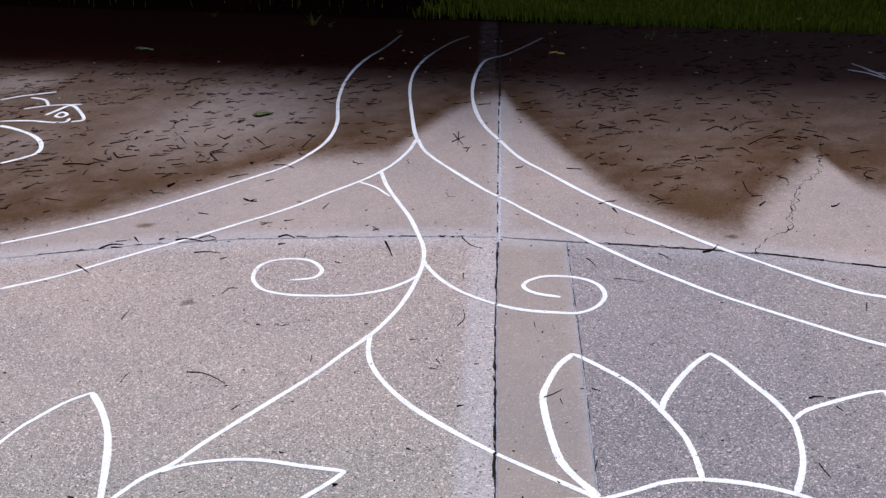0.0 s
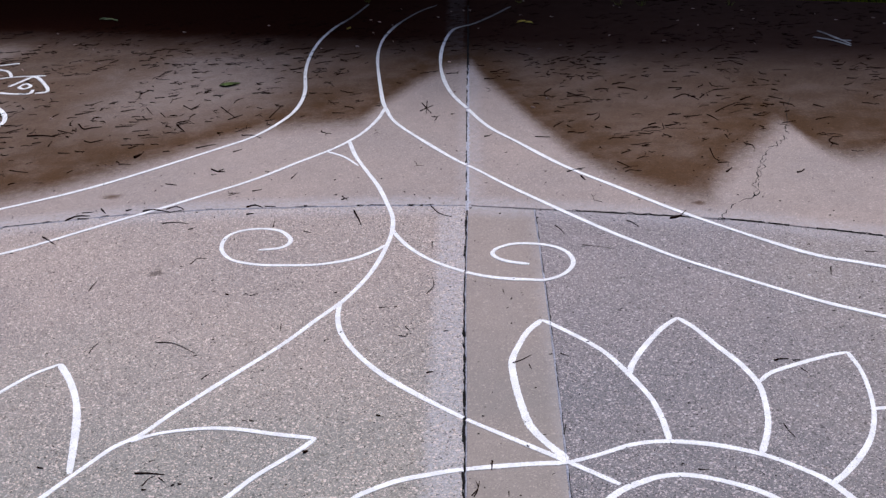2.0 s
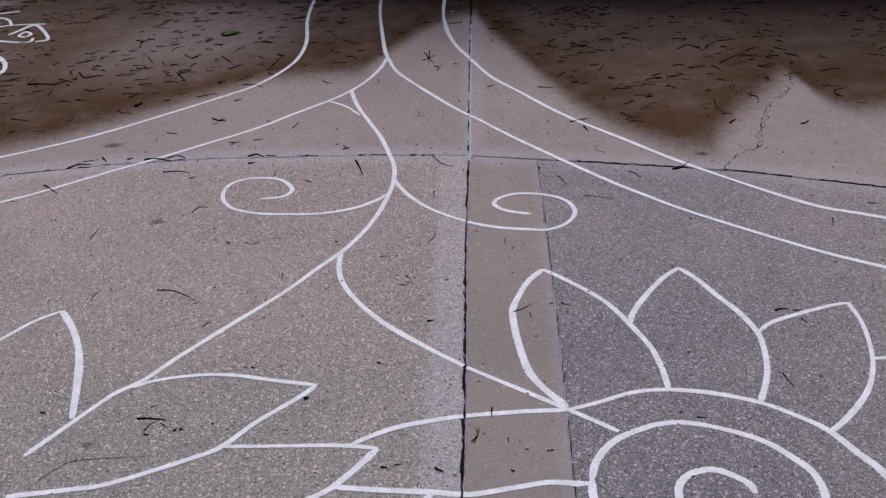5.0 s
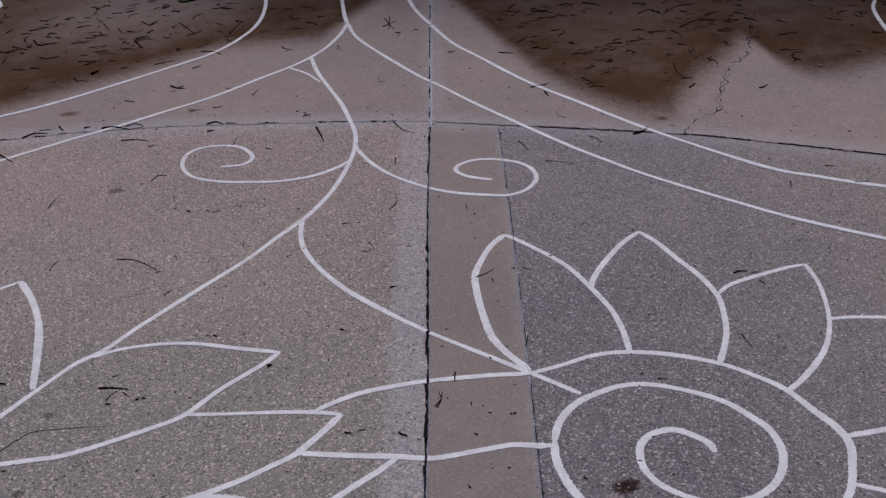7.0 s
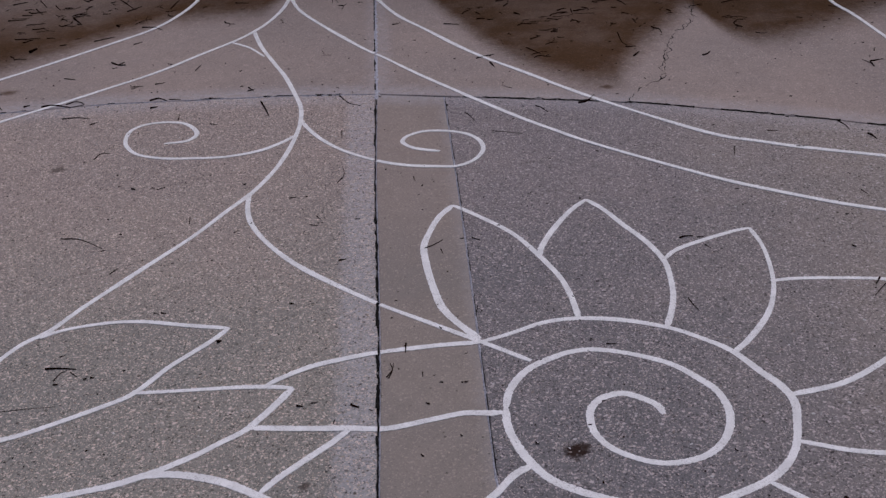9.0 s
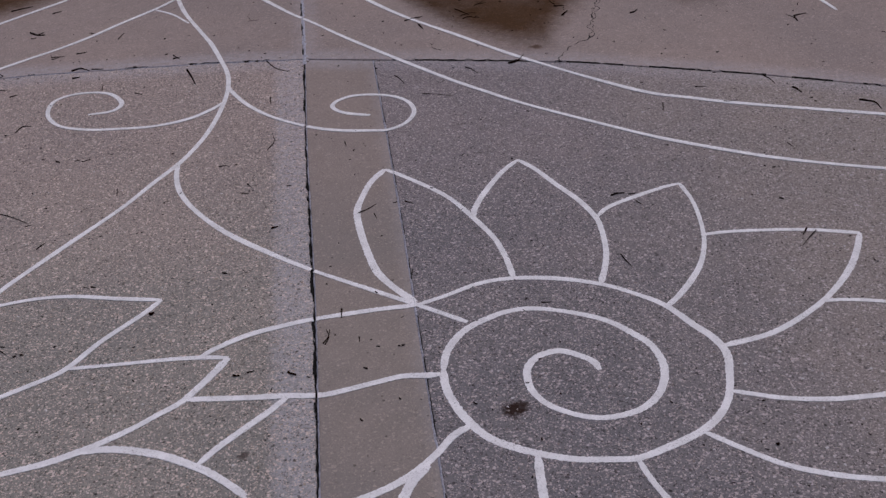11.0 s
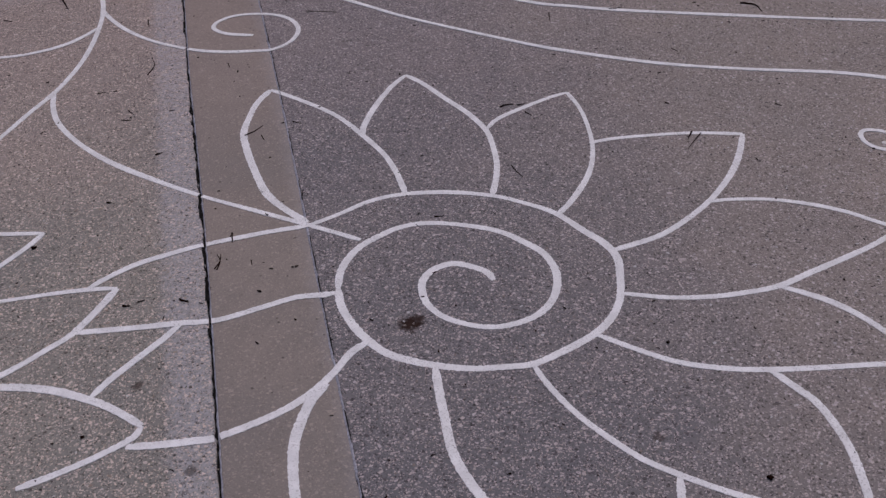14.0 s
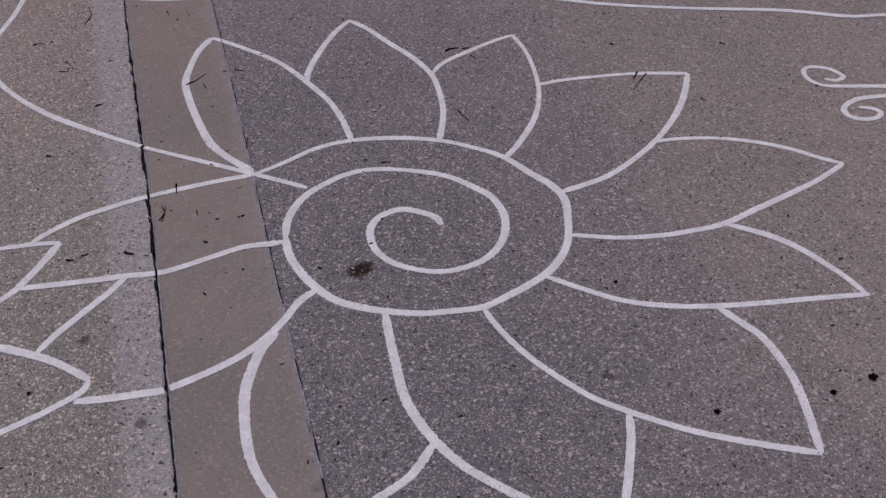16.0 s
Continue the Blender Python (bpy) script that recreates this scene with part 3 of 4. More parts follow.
stroke("petal", flower, 0.018, [(0.414, -0.746), (0.407, -0.815), (0.402, -0.890), (0.398, -0.947), (0.403, -1.004), (0.423, -1.077), (0.455, -1.144), (0.497, -1.199), (0.532, -1.239), (0.581, -1.289)])
stroke("petal", flower, 0.017, [(0.421, -1.083), (0.364, -1.140), (0.284, -1.175)])
stem = thing("painted_vine", "white painted vine with a forked top on concrete", "ground painting")
stroke("stem", stem, 0.016, [(-0.488, 2.021), (-0.444, 1.840), (-0.384, 1.663), (-0.328, 1.505), (-0.285, 1.343), (-0.257, 1.218), (-0.252, 1.088), (-0.267, 0.952), (-0.293, 0.822), (-0.327, 0.715), (-0.373, 0.612), (-0.433, 0.516), (-0.512, 0.384), (-0.625, 0.231), (-0.739, 0.074), (-0.800, -0.020), (-0.855, -0.071), (-0.893, -0.127), (-1.000, -0.307)])
stroke("branch", stem, 0.016, [(-0.375, 0.619), (-0.374, 0.540), (-0.362, 0.462), (-0.333, 0.381), (-0.282, 0.288), (-0.213, 0.192), (-0.114, 0.087), (-0.003, -0.018), (0.120, -0.118), (0.231, -0.207), (0.288, -0.254), (0.341, -0.299)])
stroke("fork", stem, 0.011, [(-0.566, 1.908), (-0.489, 1.834), (-0.422, 1.727)])
leaf = thing("painted_leaf", "white painted jagged leaf beside the flower", "ground painting", "painted leaves")
stroke("leaf_edge", leaf, 0.019, [(0.300, -0.637), (0.261, -0.662), (0.221, -0.708), (0.170, -0.753), (0.102, -0.789), (-0.004, -0.819), (-0.054, -0.818), (-0.124, -0.810), (-0.173, -0.801)])
stroke("leaf_edge", leaf, 0.020, [(0.205, -0.735), (0.170, -0.772), (0.143, -0.824), (0.125, -0.876), (0.116, -0.943), (0.114, -1.008), (0.121, -1.060), (0.137, -1.115), (0.162, -1.189)])
stroke("leaf_edge", leaf, 0.018, [(0.259, -0.468), (0.235, -0.468), (0.177, -0.461), (0.105, -0.474), (0.012, -0.490), (-0.067, -0.479), (-0.156, -0.469), (-0.278, -0.452)])
stroke("leaf_edge", leaf, 0.017, [(-0.065, -0.484), (-0.102, -0.522), (-0.147, -0.562), (-0.201, -0.611), (-0.238, -0.652)])
stroke("leaf_edge", leaf, 0.016, [(0.231, -0.213), (0.142, -0.212), (-0.004, -0.221), (-0.092, -0.237), (-0.156, -0.254), (-0.218, -0.286), (-0.254, -0.311)])
stroke("leaf_edge", leaf, 0.015, [(-0.544, -0.300), (-0.430, -0.305), (-0.317, -0.309), (-0.241, -0.317), (-0.193, -0.327)])
stroke("leaf_edge", leaf, 0.018, [(-0.193, -0.327), (-0.224, -0.377), (-0.257, -0.424), (-0.289, -0.462), (-0.333, -0.492), (-0.376, -0.522), (-0.440, -0.557), (-0.483, -0.576), (-0.536, -0.595), (-0.611, -0.610), (-0.697, -0.623)])
stroke("leaf_edge", leaf, 0.020, [(-0.483, -0.576), (-0.426, -0.577), (-0.367, -0.592), (-0.308, -0.617), (-0.253, -0.652), (-0.212, -0.683), (-0.172, -0.723), (-0.144, -0.755)])
stroke("leaf_edge", leaf, 0.017, [(-0.144, -0.755), (-0.163, -0.783), (-0.232, -0.815), (-0.299, -0.837), (-0.362, -0.853)])
leaf_two = thing("painted_leaf", "white painted pointed leaf growing from the stem", "ground painting", "painted leaves")
stroke("leaf_edge", leaf_two, 0.013, [(-0.820, -0.053), (-0.784, -0.032), (-0.732, -0.018), (-0.651, -0.010), (-0.567, -0.019), (-0.466, -0.048), (-0.361, -0.074)])
stroke("leaf_edge", leaf_two, 0.016, [(-0.361, -0.074), (-0.402, -0.127), (-0.482, -0.211), (-0.545, -0.296), (-0.600, -0.334), (-0.767, -0.413), (-0.849, -0.429), (-0.919, -0.438), (-0.990, -0.445)])
leaf_three = thing("painted_leaf", "small white painted leaf across the stem", "ground painting", "painted leaves")
stroke("leaf_edge", leaf_three, 0.012, [(-1.129, 0.335), (-1.189, 0.286), (-1.241, 0.213), (-1.269, 0.166), (-1.312, 0.052)])
stroke("leaf_edge", leaf_three, 0.019, [(-1.129, 0.335), (-1.073, 0.248), (-1.023, 0.148), (-0.990, 0.054), (-0.961, -0.057), (-0.934, -0.172)])
scroll = thing("painted_scroll", "white painted curl on the tan slab", "ground painting", "painted scrolls")
stroke("curl", scroll, 0.015, [(-0.264, 0.996), (-0.301, 0.952), (-0.369, 0.902), (-0.473, 0.876), (-0.580, 0.883), (-0.671, 0.898), (-0.758, 0.938), (-0.805, 0.999), (-0.823, 1.062), (-0.817, 1.131), (-0.780, 1.169), (-0.716, 1.180), (-0.646, 1.158), (-0.601, 1.100), (-0.591, 1.055), (-0.617, 1.017), (-0.689, 1.008)])
scroll_two = thing("painted_scroll", "white painted curl across the smooth strip", "ground painting", "painted scrolls")
stroke("curl", scroll_two, 0.015, [(-0.252, 1.117), (-0.224, 1.041), (-0.174, 0.946), (-0.100, 0.851), (0.002, 0.766), (0.091, 0.720), (0.192, 0.695), (0.243, 0.690), (0.297, 0.723), (0.329, 0.788), (0.322, 0.857), (0.285, 0.910), (0.224, 0.942), (0.152, 0.951), (0.101, 0.926), (0.082, 0.892), (0.095, 0.857), (0.129, 0.827), (0.195, 0.799)])
scroll_three = thing("painted_scroll", "pair of small white painted curls on grey concrete", "ground painting", "painted scrolls")
stroke("curl", scroll_three, 0.015, [(1.827, -0.353), (1.674, -0.302), (1.624, -0.282), (1.604, -0.251), (1.605, -0.220), (1.619, -0.197), (1.643, -0.196), (1.672, -0.215), (1.686, -0.242), (1.687, -0.262), (1.662, -0.270), (1.640, -0.255)])
stroke("curl", scroll_three, 0.016, [(1.780, -0.378), (1.684, -0.361), (1.642, -0.368), (1.613, -0.389), (1.610, -0.421), (1.634, -0.442), (1.665, -0.445), (1.686, -0.429), (1.677, -0.408), (1.650, -0.392)])
vine = thing("painted_border", "white painted double border line sweeping over the joints", "ground painting", "painted borders")
stroke("border", vine, 0.016, [(-0.366, 2.423), (-0.387, 2.274), (-0.435, 2.116), (-0.491, 2.008), (-0.556, 1.919), (-0.682, 1.788), (-0.775, 1.685), (-0.866, 1.603), (-0.957, 1.535), (-1.130, 1.404), (-1.214, 1.347), (-1.370, 1.236), (-1.528, 1.123), (-1.696, 1.042)])
stroke("border", vine, 0.016, [(-0.366, 2.423), (-0.296, 2.187), (-0.072, 1.776), (0.038, 1.613), (0.178, 1.399), (0.435, 1.044), (0.562, 0.890), (0.682, 0.757), (0.949, 0.511), (1.079, 0.410), (1.275, 0.282), (1.481, 0.184), (1.710, 0.092), (1.859, 0.006), (1.957, -0.021), (2.139, -0.084)])
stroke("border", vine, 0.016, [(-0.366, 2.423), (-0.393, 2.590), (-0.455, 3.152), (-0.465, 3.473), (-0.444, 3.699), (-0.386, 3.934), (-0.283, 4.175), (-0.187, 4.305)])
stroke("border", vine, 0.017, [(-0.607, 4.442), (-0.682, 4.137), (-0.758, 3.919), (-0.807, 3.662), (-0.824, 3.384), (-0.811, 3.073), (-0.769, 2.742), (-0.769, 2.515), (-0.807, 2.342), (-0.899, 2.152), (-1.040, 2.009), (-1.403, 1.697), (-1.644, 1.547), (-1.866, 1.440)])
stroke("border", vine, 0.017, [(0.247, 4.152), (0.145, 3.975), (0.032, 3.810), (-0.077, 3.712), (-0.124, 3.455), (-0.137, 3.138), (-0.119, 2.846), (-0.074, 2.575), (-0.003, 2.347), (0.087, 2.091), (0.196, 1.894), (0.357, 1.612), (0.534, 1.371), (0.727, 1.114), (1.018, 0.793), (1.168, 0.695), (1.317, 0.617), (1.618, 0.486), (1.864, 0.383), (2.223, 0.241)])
loop = thing("painted_border", "white painted loop on the stained slab", "ground painting", "painted borders")
stroke("border", loop, 0.016, [(1.990, 2.468), (1.891, 2.307), (1.837, 2.163), (1.804, 1.880), (1.829, 1.707), (1.854, 1.455), (1.876, 1.255)])
figure = thing("painted_figure", "small white painted ornament with a looped edge on the wet slab", "ground painting")
stroke("ornament", figure, 0.018, [(-2.740, 3.479), (-2.635, 3.534), (-2.457, 3.576)])
stroke("ornament", figure, 0.018, [(-2.568, 3.488), (-2.485, 3.440), (-2.443, 3.390), (-2.403, 3.309)])
stroke("ornament", figure, 0.016, [(-2.521, 3.271), (-2.386, 3.306), (-2.212, 3.293)])
stroke("ornament", figure, 0.020, [(-2.349, 3.130), (-2.316, 3.202), (-2.270, 3.284), (-2.182, 3.167), (-2.104, 3.009), (-2.159, 2.982)])
stroke("ornament", figure, 0.018, [(-2.288, 3.128), (-2.271, 3.164), (-2.230, 3.118), (-2.243, 3.072), (-2.282, 3.098), (-2.288, 3.128)])
stroke("ornament", figure, 0.018, [(-2.562, 3.063), (-2.405, 3.044), (-2.265, 2.991), (-2.190, 2.987), (-2.190, 3.043)])
stroke("ornament", figure, 0.022, [(-2.527, 2.982), (-2.403, 2.897), (-2.265, 2.768), (-2.182, 2.644), (-2.149, 2.533), (-2.171, 2.466), (-2.270, 2.382)])
marks = thing("painted_marks", "faint thin white painted strokes on the wet slab", "ground painting")
stroke("mark", marks, 0.011, [(1.752, 3.229), (1.794, 3.113), (1.836, 2.961)])
stroke("mark", marks, 0.009, [(1.703, 3.123), (1.774, 3.045), (1.828, 2.933)])
stroke("mark", marks, 0.008, [(1.771, 3.192), (1.805, 3.059), (1.854, 3.017)])


# ---------------------------------------------------------------- fallen twigs and leaves
def tube(bm, line, radius, z, sides=5):
    rings = []
    n = len(line)
    for i, p in enumerate(line):
        d = (line[min(i + 1, n - 1)] - line[max(i - 1, 0)]).normalized()
        side = Vector((-d.y, d.x, 0))
        r = radius * (1 - 0.55 * i / max(1, n - 1)) * (1 + 0.25 * noise.noise(Vector((p.x * 300, p.y * 300, i))))
        ring = []
        for k in range(sides):
            a = 6.2832 * k / sides
            q = p + side * math.cos(a) * r
            ring.append(bm.verts.new((q.x, q.y, z + r * 0.8 + math.sin(a) * r)))
        rings.append(ring)
    for a, b in zip(rings, rings[1:]):
        for k in range(sides):
            bm.faces.new((a[k], a[(k + 1) % sides], b[(k + 1) % sides], b[k]))
    bm.faces.new(rings[-1])
    bm.faces.new(rings[0][::-1])


def twig(points, radius=0.0018, label="dark brown fallen twig lying on the concrete", extra=()):
    bm = bmesh.new()
    tube(bm, spline(points, 0.006), radius, 0.0004)
    for more in extra:
        tube(bm, spline(more, 0.006), radius * 0.8, 0.0008)
    return tagged(part("twig", bm, MAT_TWIG), label, "twig", "fallen twigs")


twig([(-0.883, 0.429), (-0.828, 0.417), (-0.755, 0.359)], 0.0017, "long curved dark twig lying on tan concrete")
twig([(-0.756, 0.341), (-0.742, 0.349)], 0.0016, "thin dark twig lying on tan concrete")
twig([(-0.397, 1.286), (-0.376, 1.22), (-0.361, 1.161)], 0.0033, "short dark brown twig lying on tan concrete")
twig([(-1.08, 1.271), (-1.031, 1.274), (-0.983, 1.258)], 0.0020, "thin dark twig lying on the stained slab")
twig([(-0.669, 1.186), (-0.672, 1.238)], 0.0020, "thin dark twig lying on tan concrete")
twig([(-0.556, 1.138), (-0.53, 1.125)], 0.0020, "thin dark twig lying on tan concrete")
twig([(-0.898, 0.928), (-0.884, 0.967), (-0.852, 0.963)], 0.0019, "thin dark twig lying on tan concrete")
twig([(-1.187, 0.775), (-1.184, 0.813), (-1.181, 0.843)], 0.0018, "thin dark twig lying on tan concrete")
twig([(-1.063, 0.386), (-1.062, 0.417), (-1.053, 0.441)], 0.0017, "thin dark twig lying on tan concrete")
twig([(-0.737, 0.702), (-0.725, 0.697)], 0.0029, "short dark brown twig lying on tan concrete")
twig([(-0.659, 0.685), (-0.639, 0.697)], 0.0018, "thin dark twig lying on tan concrete")
twig([(-0.531, 0.46), (-0.534, 0.503)], 0.0017, "thin dark twig lying on tan concrete")
twig([(-0.706, 0.219), (-0.688, 0.249)], 0.0016, "thin dark twig lying on tan concrete")
twig([(-0.118, 0.638), (-0.099, 0.687), (-0.104, 0.744)], 0.0018, "thin dark twig lying on tan concrete")
twig([(-0.189, 0.4), (-0.165, 0.391)], 0.0016, "thin dark twig lying on tan concrete")
twig([(-0.171, 0.446), (-0.158, 0.422)], 0.0017, "thin dark twig lying on tan concrete")
twig([(-0.103, 0.196), (-0.085, 0.203)], 0.0026, "short dark brown twig lying on tan concrete")
twig([(-0.063, 0.411), (-0.05, 0.413)], 0.0017, "thin dark twig lying on tan concrete")
twig([(-0.256, 0.566), (-0.232, 0.57)], 0.0017, "thin dark twig lying on tan concrete")
twig([(-0.127, 1.296), (-0.095, 1.227), (-0.054, 1.193)], 0.0020, "thin dark twig lying on tan concrete")
twig([(-0.456, 1.431), (-0.431, 1.391)], 0.0021, "thin dark twig lying on the stained slab")
twig([(-0.454, 1.395), (-0.429, 1.412)], 0.0021, "thin dark twig lying on the stained slab")
twig([(-1.18, 1.389), (-1.153, 1.4), (-1.115, 1.39), (-1.073, 1.368)], 0.0034, "short dark brown twig lying on the stained slab")
twig([(-1.096, 1.397), (-1.065, 1.418), (-1.031, 1.388), (-1.07, 1.373)], 0.0021, "thin dark twig lying on the stained slab")
twig([(-0.796, 1.374), (-0.768, 1.39), (-0.736, 1.365)], 0.0034, "short dark brown twig lying on the stained slab")
twig([(-0.784, 1.307), (-0.76, 1.318)], 0.0033, "short dark brown twig lying on the stained slab")
twig([(-0.729, 1.374), (-0.688, 1.368)], 0.0021, "thin dark twig lying on the stained slab")
twig([(-0.585, 1.353), (-0.571, 1.356)], 0.0034, "short dark brown twig lying on the stained slab")
twig([(-1.452, 1.343), (-1.423, 1.379), (-1.373, 1.377)], 0.0034, "short dark brown twig lying on the stained slab")
twig([(-1.41, 1.352), (-1.374, 1.352)], 0.0034, "short dark brown twig lying on the stained slab")
twig([(-1.347, 1.433), (-1.321, 1.394)], 0.0034, "short dark brown twig lying on the stained slab")
twig([(-1.246, 1.403), (-1.229, 1.416)], 0.0034, "short dark brown twig lying on the stained slab")
twig([(-1.411, 1.407), (-1.371, 1.412)], 0.0021, "thin dark twig lying on the stained slab")
twig([(-1.488, 1.21), (-1.457, 1.179), (-1.422, 1.142)], 0.0032, "short dark brown twig lying on tan concrete")
twig([(-0.971, 1.204), (-0.949, 1.22)], 0.0020, "thin dark twig lying on tan concrete")
twig([(-0.112, 1.001), (-0.111, 0.954)], 0.0019, "thin dark twig lying on tan concrete")
twig([(-0.774, -0.183), (-0.74, -0.184), (-0.701, -0.192)], 0.0026, "short dark brown twig lying on tan concrete")
twig([(-0.744, -0.231), (-0.735, -0.204), (-0.722, -0.194)], 0.0016, "thin dark twig lying on tan concrete")
twig([(-0.712, -0.202), (-0.694, -0.22)], 0.0016, "thin dark twig lying on tan concrete")
twig([(-0.741, -0.246), (-0.73, -0.245)], 0.0026, "short dark brown twig lying on tan concrete")
twig([(-0.752, -0.139), (-0.74, -0.133)], 0.0016, "thin dark twig lying on tan concrete")
twig([(-0.935, -0.395), (-0.91, -0.359), (-0.88, -0.332), (-0.818, -0.327), (-0.768, -0.325), (-0.717, -0.325)], 0.0009, "long pale-brown straw lying on tan concrete")
twig([(-0.383, -0.131), (-0.373, -0.125)], 0.0045, "lump of dark bark lying on tan concrete")
twig([(-0.063, -0.402), (-0.046, -0.415)], 0.0026, "short dark brown twig lying on tan concrete")
twig([(-0.181, -0.392), (-0.166, -0.395)], 0.0026, "short dark brown twig lying on tan concrete")
twig([(-0.151, -0.387), (-0.135, -0.383)], 0.0016, "thin dark twig lying on tan concrete")
twig([(-0.675, -0.235), (-0.668, -0.231)], 0.0026, "short dark brown twig lying on tan concrete")
twig([(-0.66, -0.23), (-0.652, -0.23)], 0.0026, "short dark brown twig lying on tan concrete")
twig([(-0.221, 0.012), (-0.209, 0.008)], 0.0026, "short dark brown twig lying on tan concrete")
twig([(-0.538, 0.014), (-0.526, 0.011)], 0.0026, "short dark brown twig lying on tan concrete")
twig([(0.015, -0.316), (0.028, -0.293), (0.032, -0.266)], 0.0016, "thin dark twig lying on the smooth strip")
twig([(-0.099, -0.46), (-0.096, -0.446)], 0.0016, "thin dark twig lying on tan concrete")
twig([(-1.022, -0.142), (-1.005, -0.146)], 0.0026, "short dark brown twig lying on tan concrete")
twig([(0.109, 0.64), (0.112, 0.614)], 0.0017, "thin dark twig lying on the smooth strip")
twig([(0.124, 0.226), (0.149, 0.24), (0.174, 0.263)], 0.0016, "thin dark twig lying on the smooth strip")
twig([(0.166, 0.215), (0.171, 0.191)], 0.0016, "thin dark twig lying on the smooth strip")
twig([(0.252, 0.261), (0.273, 0.246)], 0.0016, "thin dark twig lying on grey concrete")
twig([(0.369, 0.916), (0.415, 0.899), (0.465, 0.876)], 0.0011, "long pale-brown straw lying on grey concrete")
twig([(0.672, 1.079), (0.702, 1.089), (0.734, 1.137)], 0.0032, "short dark brown twig lying on the stained slab")
twig([(0.53, 1.083), (0.547, 1.064), (0.564, 1.027)], 0.0019, "thin dark twig lying on grey concrete")
twig([(0.294, 1.072), (0.308, 1.045), (0.319, 1.007)], 0.0019, "thin dark twig lying on grey concrete")
twig([(1.436, 0.797), (1.448, 0.767), (1.45, 0.732)], 0.0018, "thin dark twig lying on the stained slab")
twig([(1.491, 0.694), (1.5, 0.679), (1.504, 0.653)], 0.0029, "short dark brown twig lying on grey concrete")
twig([(1.646, 0.567), (1.683, 0.541), (1.683, 0.497)], 0.0028, "short dark brown twig lying on grey concrete")
twig([(1.078, 0.677), (1.065, 0.625)], 0.0018, "thin dark twig lying on grey concrete")
twig([(1.207, 0.766), (1.236, 0.758)], 0.0018, "thin dark twig lying on grey concrete")
twig([(1.258, 0.647), (1.277, 0.642), (1.302, 0.651)], 0.0018, "thin dark twig lying on grey concrete")
twig([(1.34, 0.355), (1.35, 0.331)], 0.0016, "thin dark twig lying on grey concrete")
twig([(0.791, 0.175), (0.808, 0.183), (0.829, 0.181)], 0.0026, "short dark brown twig lying on grey concrete")
twig([(0.836, 0.173), (0.859, 0.176)], 0.0016, "thin dark twig lying on grey concrete")
twig([(0.847, 0.134), (0.859, 0.113)], 0.0016, "thin dark twig lying on grey concrete")
twig([(0.745, -0.101), (0.75, -0.13), (0.758, -0.155)], 0.0016, "thin dark twig lying on grey concrete")
twig([(1.219, -0.08), (1.199, -0.107)], 0.0026, "short dark brown twig lying on grey concrete")
twig([(1.238, -0.093), (1.205, -0.125), (1.179, -0.153)], 0.0016, "thin dark twig lying on grey concrete")
twig([(1.209, 0.073), (1.219, 0.067)], 0.0026, "short dark brown twig lying on grey concrete")
twig([(1.478, -0.012), (1.49, -0.027)], 0.0016, "thin dark twig lying on grey concrete")
twig([(0.518, -0.258), (0.54, -0.261)], 0.0016, "thin dark twig lying on grey concrete")
twig([(0.096, -0.308), (0.096, -0.324)], 0.0016, "thin dark twig lying on the smooth strip")
twig([(0.062, -0.196), (0.06, -0.229)], 0.0026, "short dark brown twig lying on the smooth strip")
twig([(0.02, -0.321), (0.029, -0.292), (0.024, -0.265)], 0.0016, "thin dark twig lying on the smooth strip")
twig([(-0.061, -0.406), (-0.045, -0.412)], 0.0026, "short dark brown twig lying on tan concrete")
twig([(-1.953, 2.32), (-1.878, 2.316), (-1.818, 2.292)], 0.0041, "short dark brown twig lying on the stained slab")
twig([(-1.894, 2.217), (-1.861, 2.233)], 0.0025, "thin dark twig lying on the stained slab")
twig([(-1.805, 2.168), (-1.813, 2.241)], 0.0025, "thin dark twig lying on the stained slab")
twig([(-1.759, 2.441), (-1.715, 2.373), (-1.679, 2.383), (-1.637, 2.392)], 0.0041, "short dark brown twig lying on the stained slab")
twig([(-1.572, 2.374), (-1.495, 2.377)], 0.0025, "thin dark twig lying on the stained slab")
twig([(-1.826, 2.587), (-1.785, 2.605), (-1.75, 2.633)], 0.0026, "thin dark twig lying on the stained slab")
twig([(-1.927, 2.58), (-1.913, 2.626)], 0.0026, "thin dark twig lying on the stained slab")
twig([(-1.484, 2.507), (-1.439, 2.429)], 0.0026, "thin dark twig lying on the stained slab")
twig([(-1.499, 2.632), (-1.443, 2.525)], 0.0026, "thin dark twig lying on the stained slab")
twig([(-1.406, 2.535), (-1.371, 2.473)], 0.0026, "thin dark twig lying on the stained slab")
twig([(-1.61, 2.593), (-1.551, 2.624)], 0.0026, "thin dark twig lying on the stained slab")
twig([(-1.284, 2.344), (-1.234, 2.262)], 0.0041, "short dark brown twig lying on the stained slab")
twig([(-1.322, 2.627), (-1.263, 2.551)], 0.0026, "thin dark twig lying on the stained slab")
twig([(-1.834, 2.377), (-1.744, 2.318)], 0.0025, "thin dark twig lying on the stained slab")
twig([(-1.135, 2.571), (-1.086, 2.49), (-1.035, 2.403)], 0.0026, "thin dark twig lying on the stained slab")
twig([(-0.877, 2.377), (-0.864, 2.453), (-0.85, 2.531)], 0.0026, "thin dark twig lying on the stained slab")
twig([(-2.022, 2.029), (-1.997, 2.059), (-1.985, 2.111)], 0.0024, "thin dark twig lying on the stained slab")
twig([(-1.872, 1.899), (-1.781, 1.862)], 0.0023, "thin dark twig lying on the stained slab")
twig([(-1.61, 1.833), (-1.596, 1.862)], 0.0023, "thin dark twig lying on the stained slab")
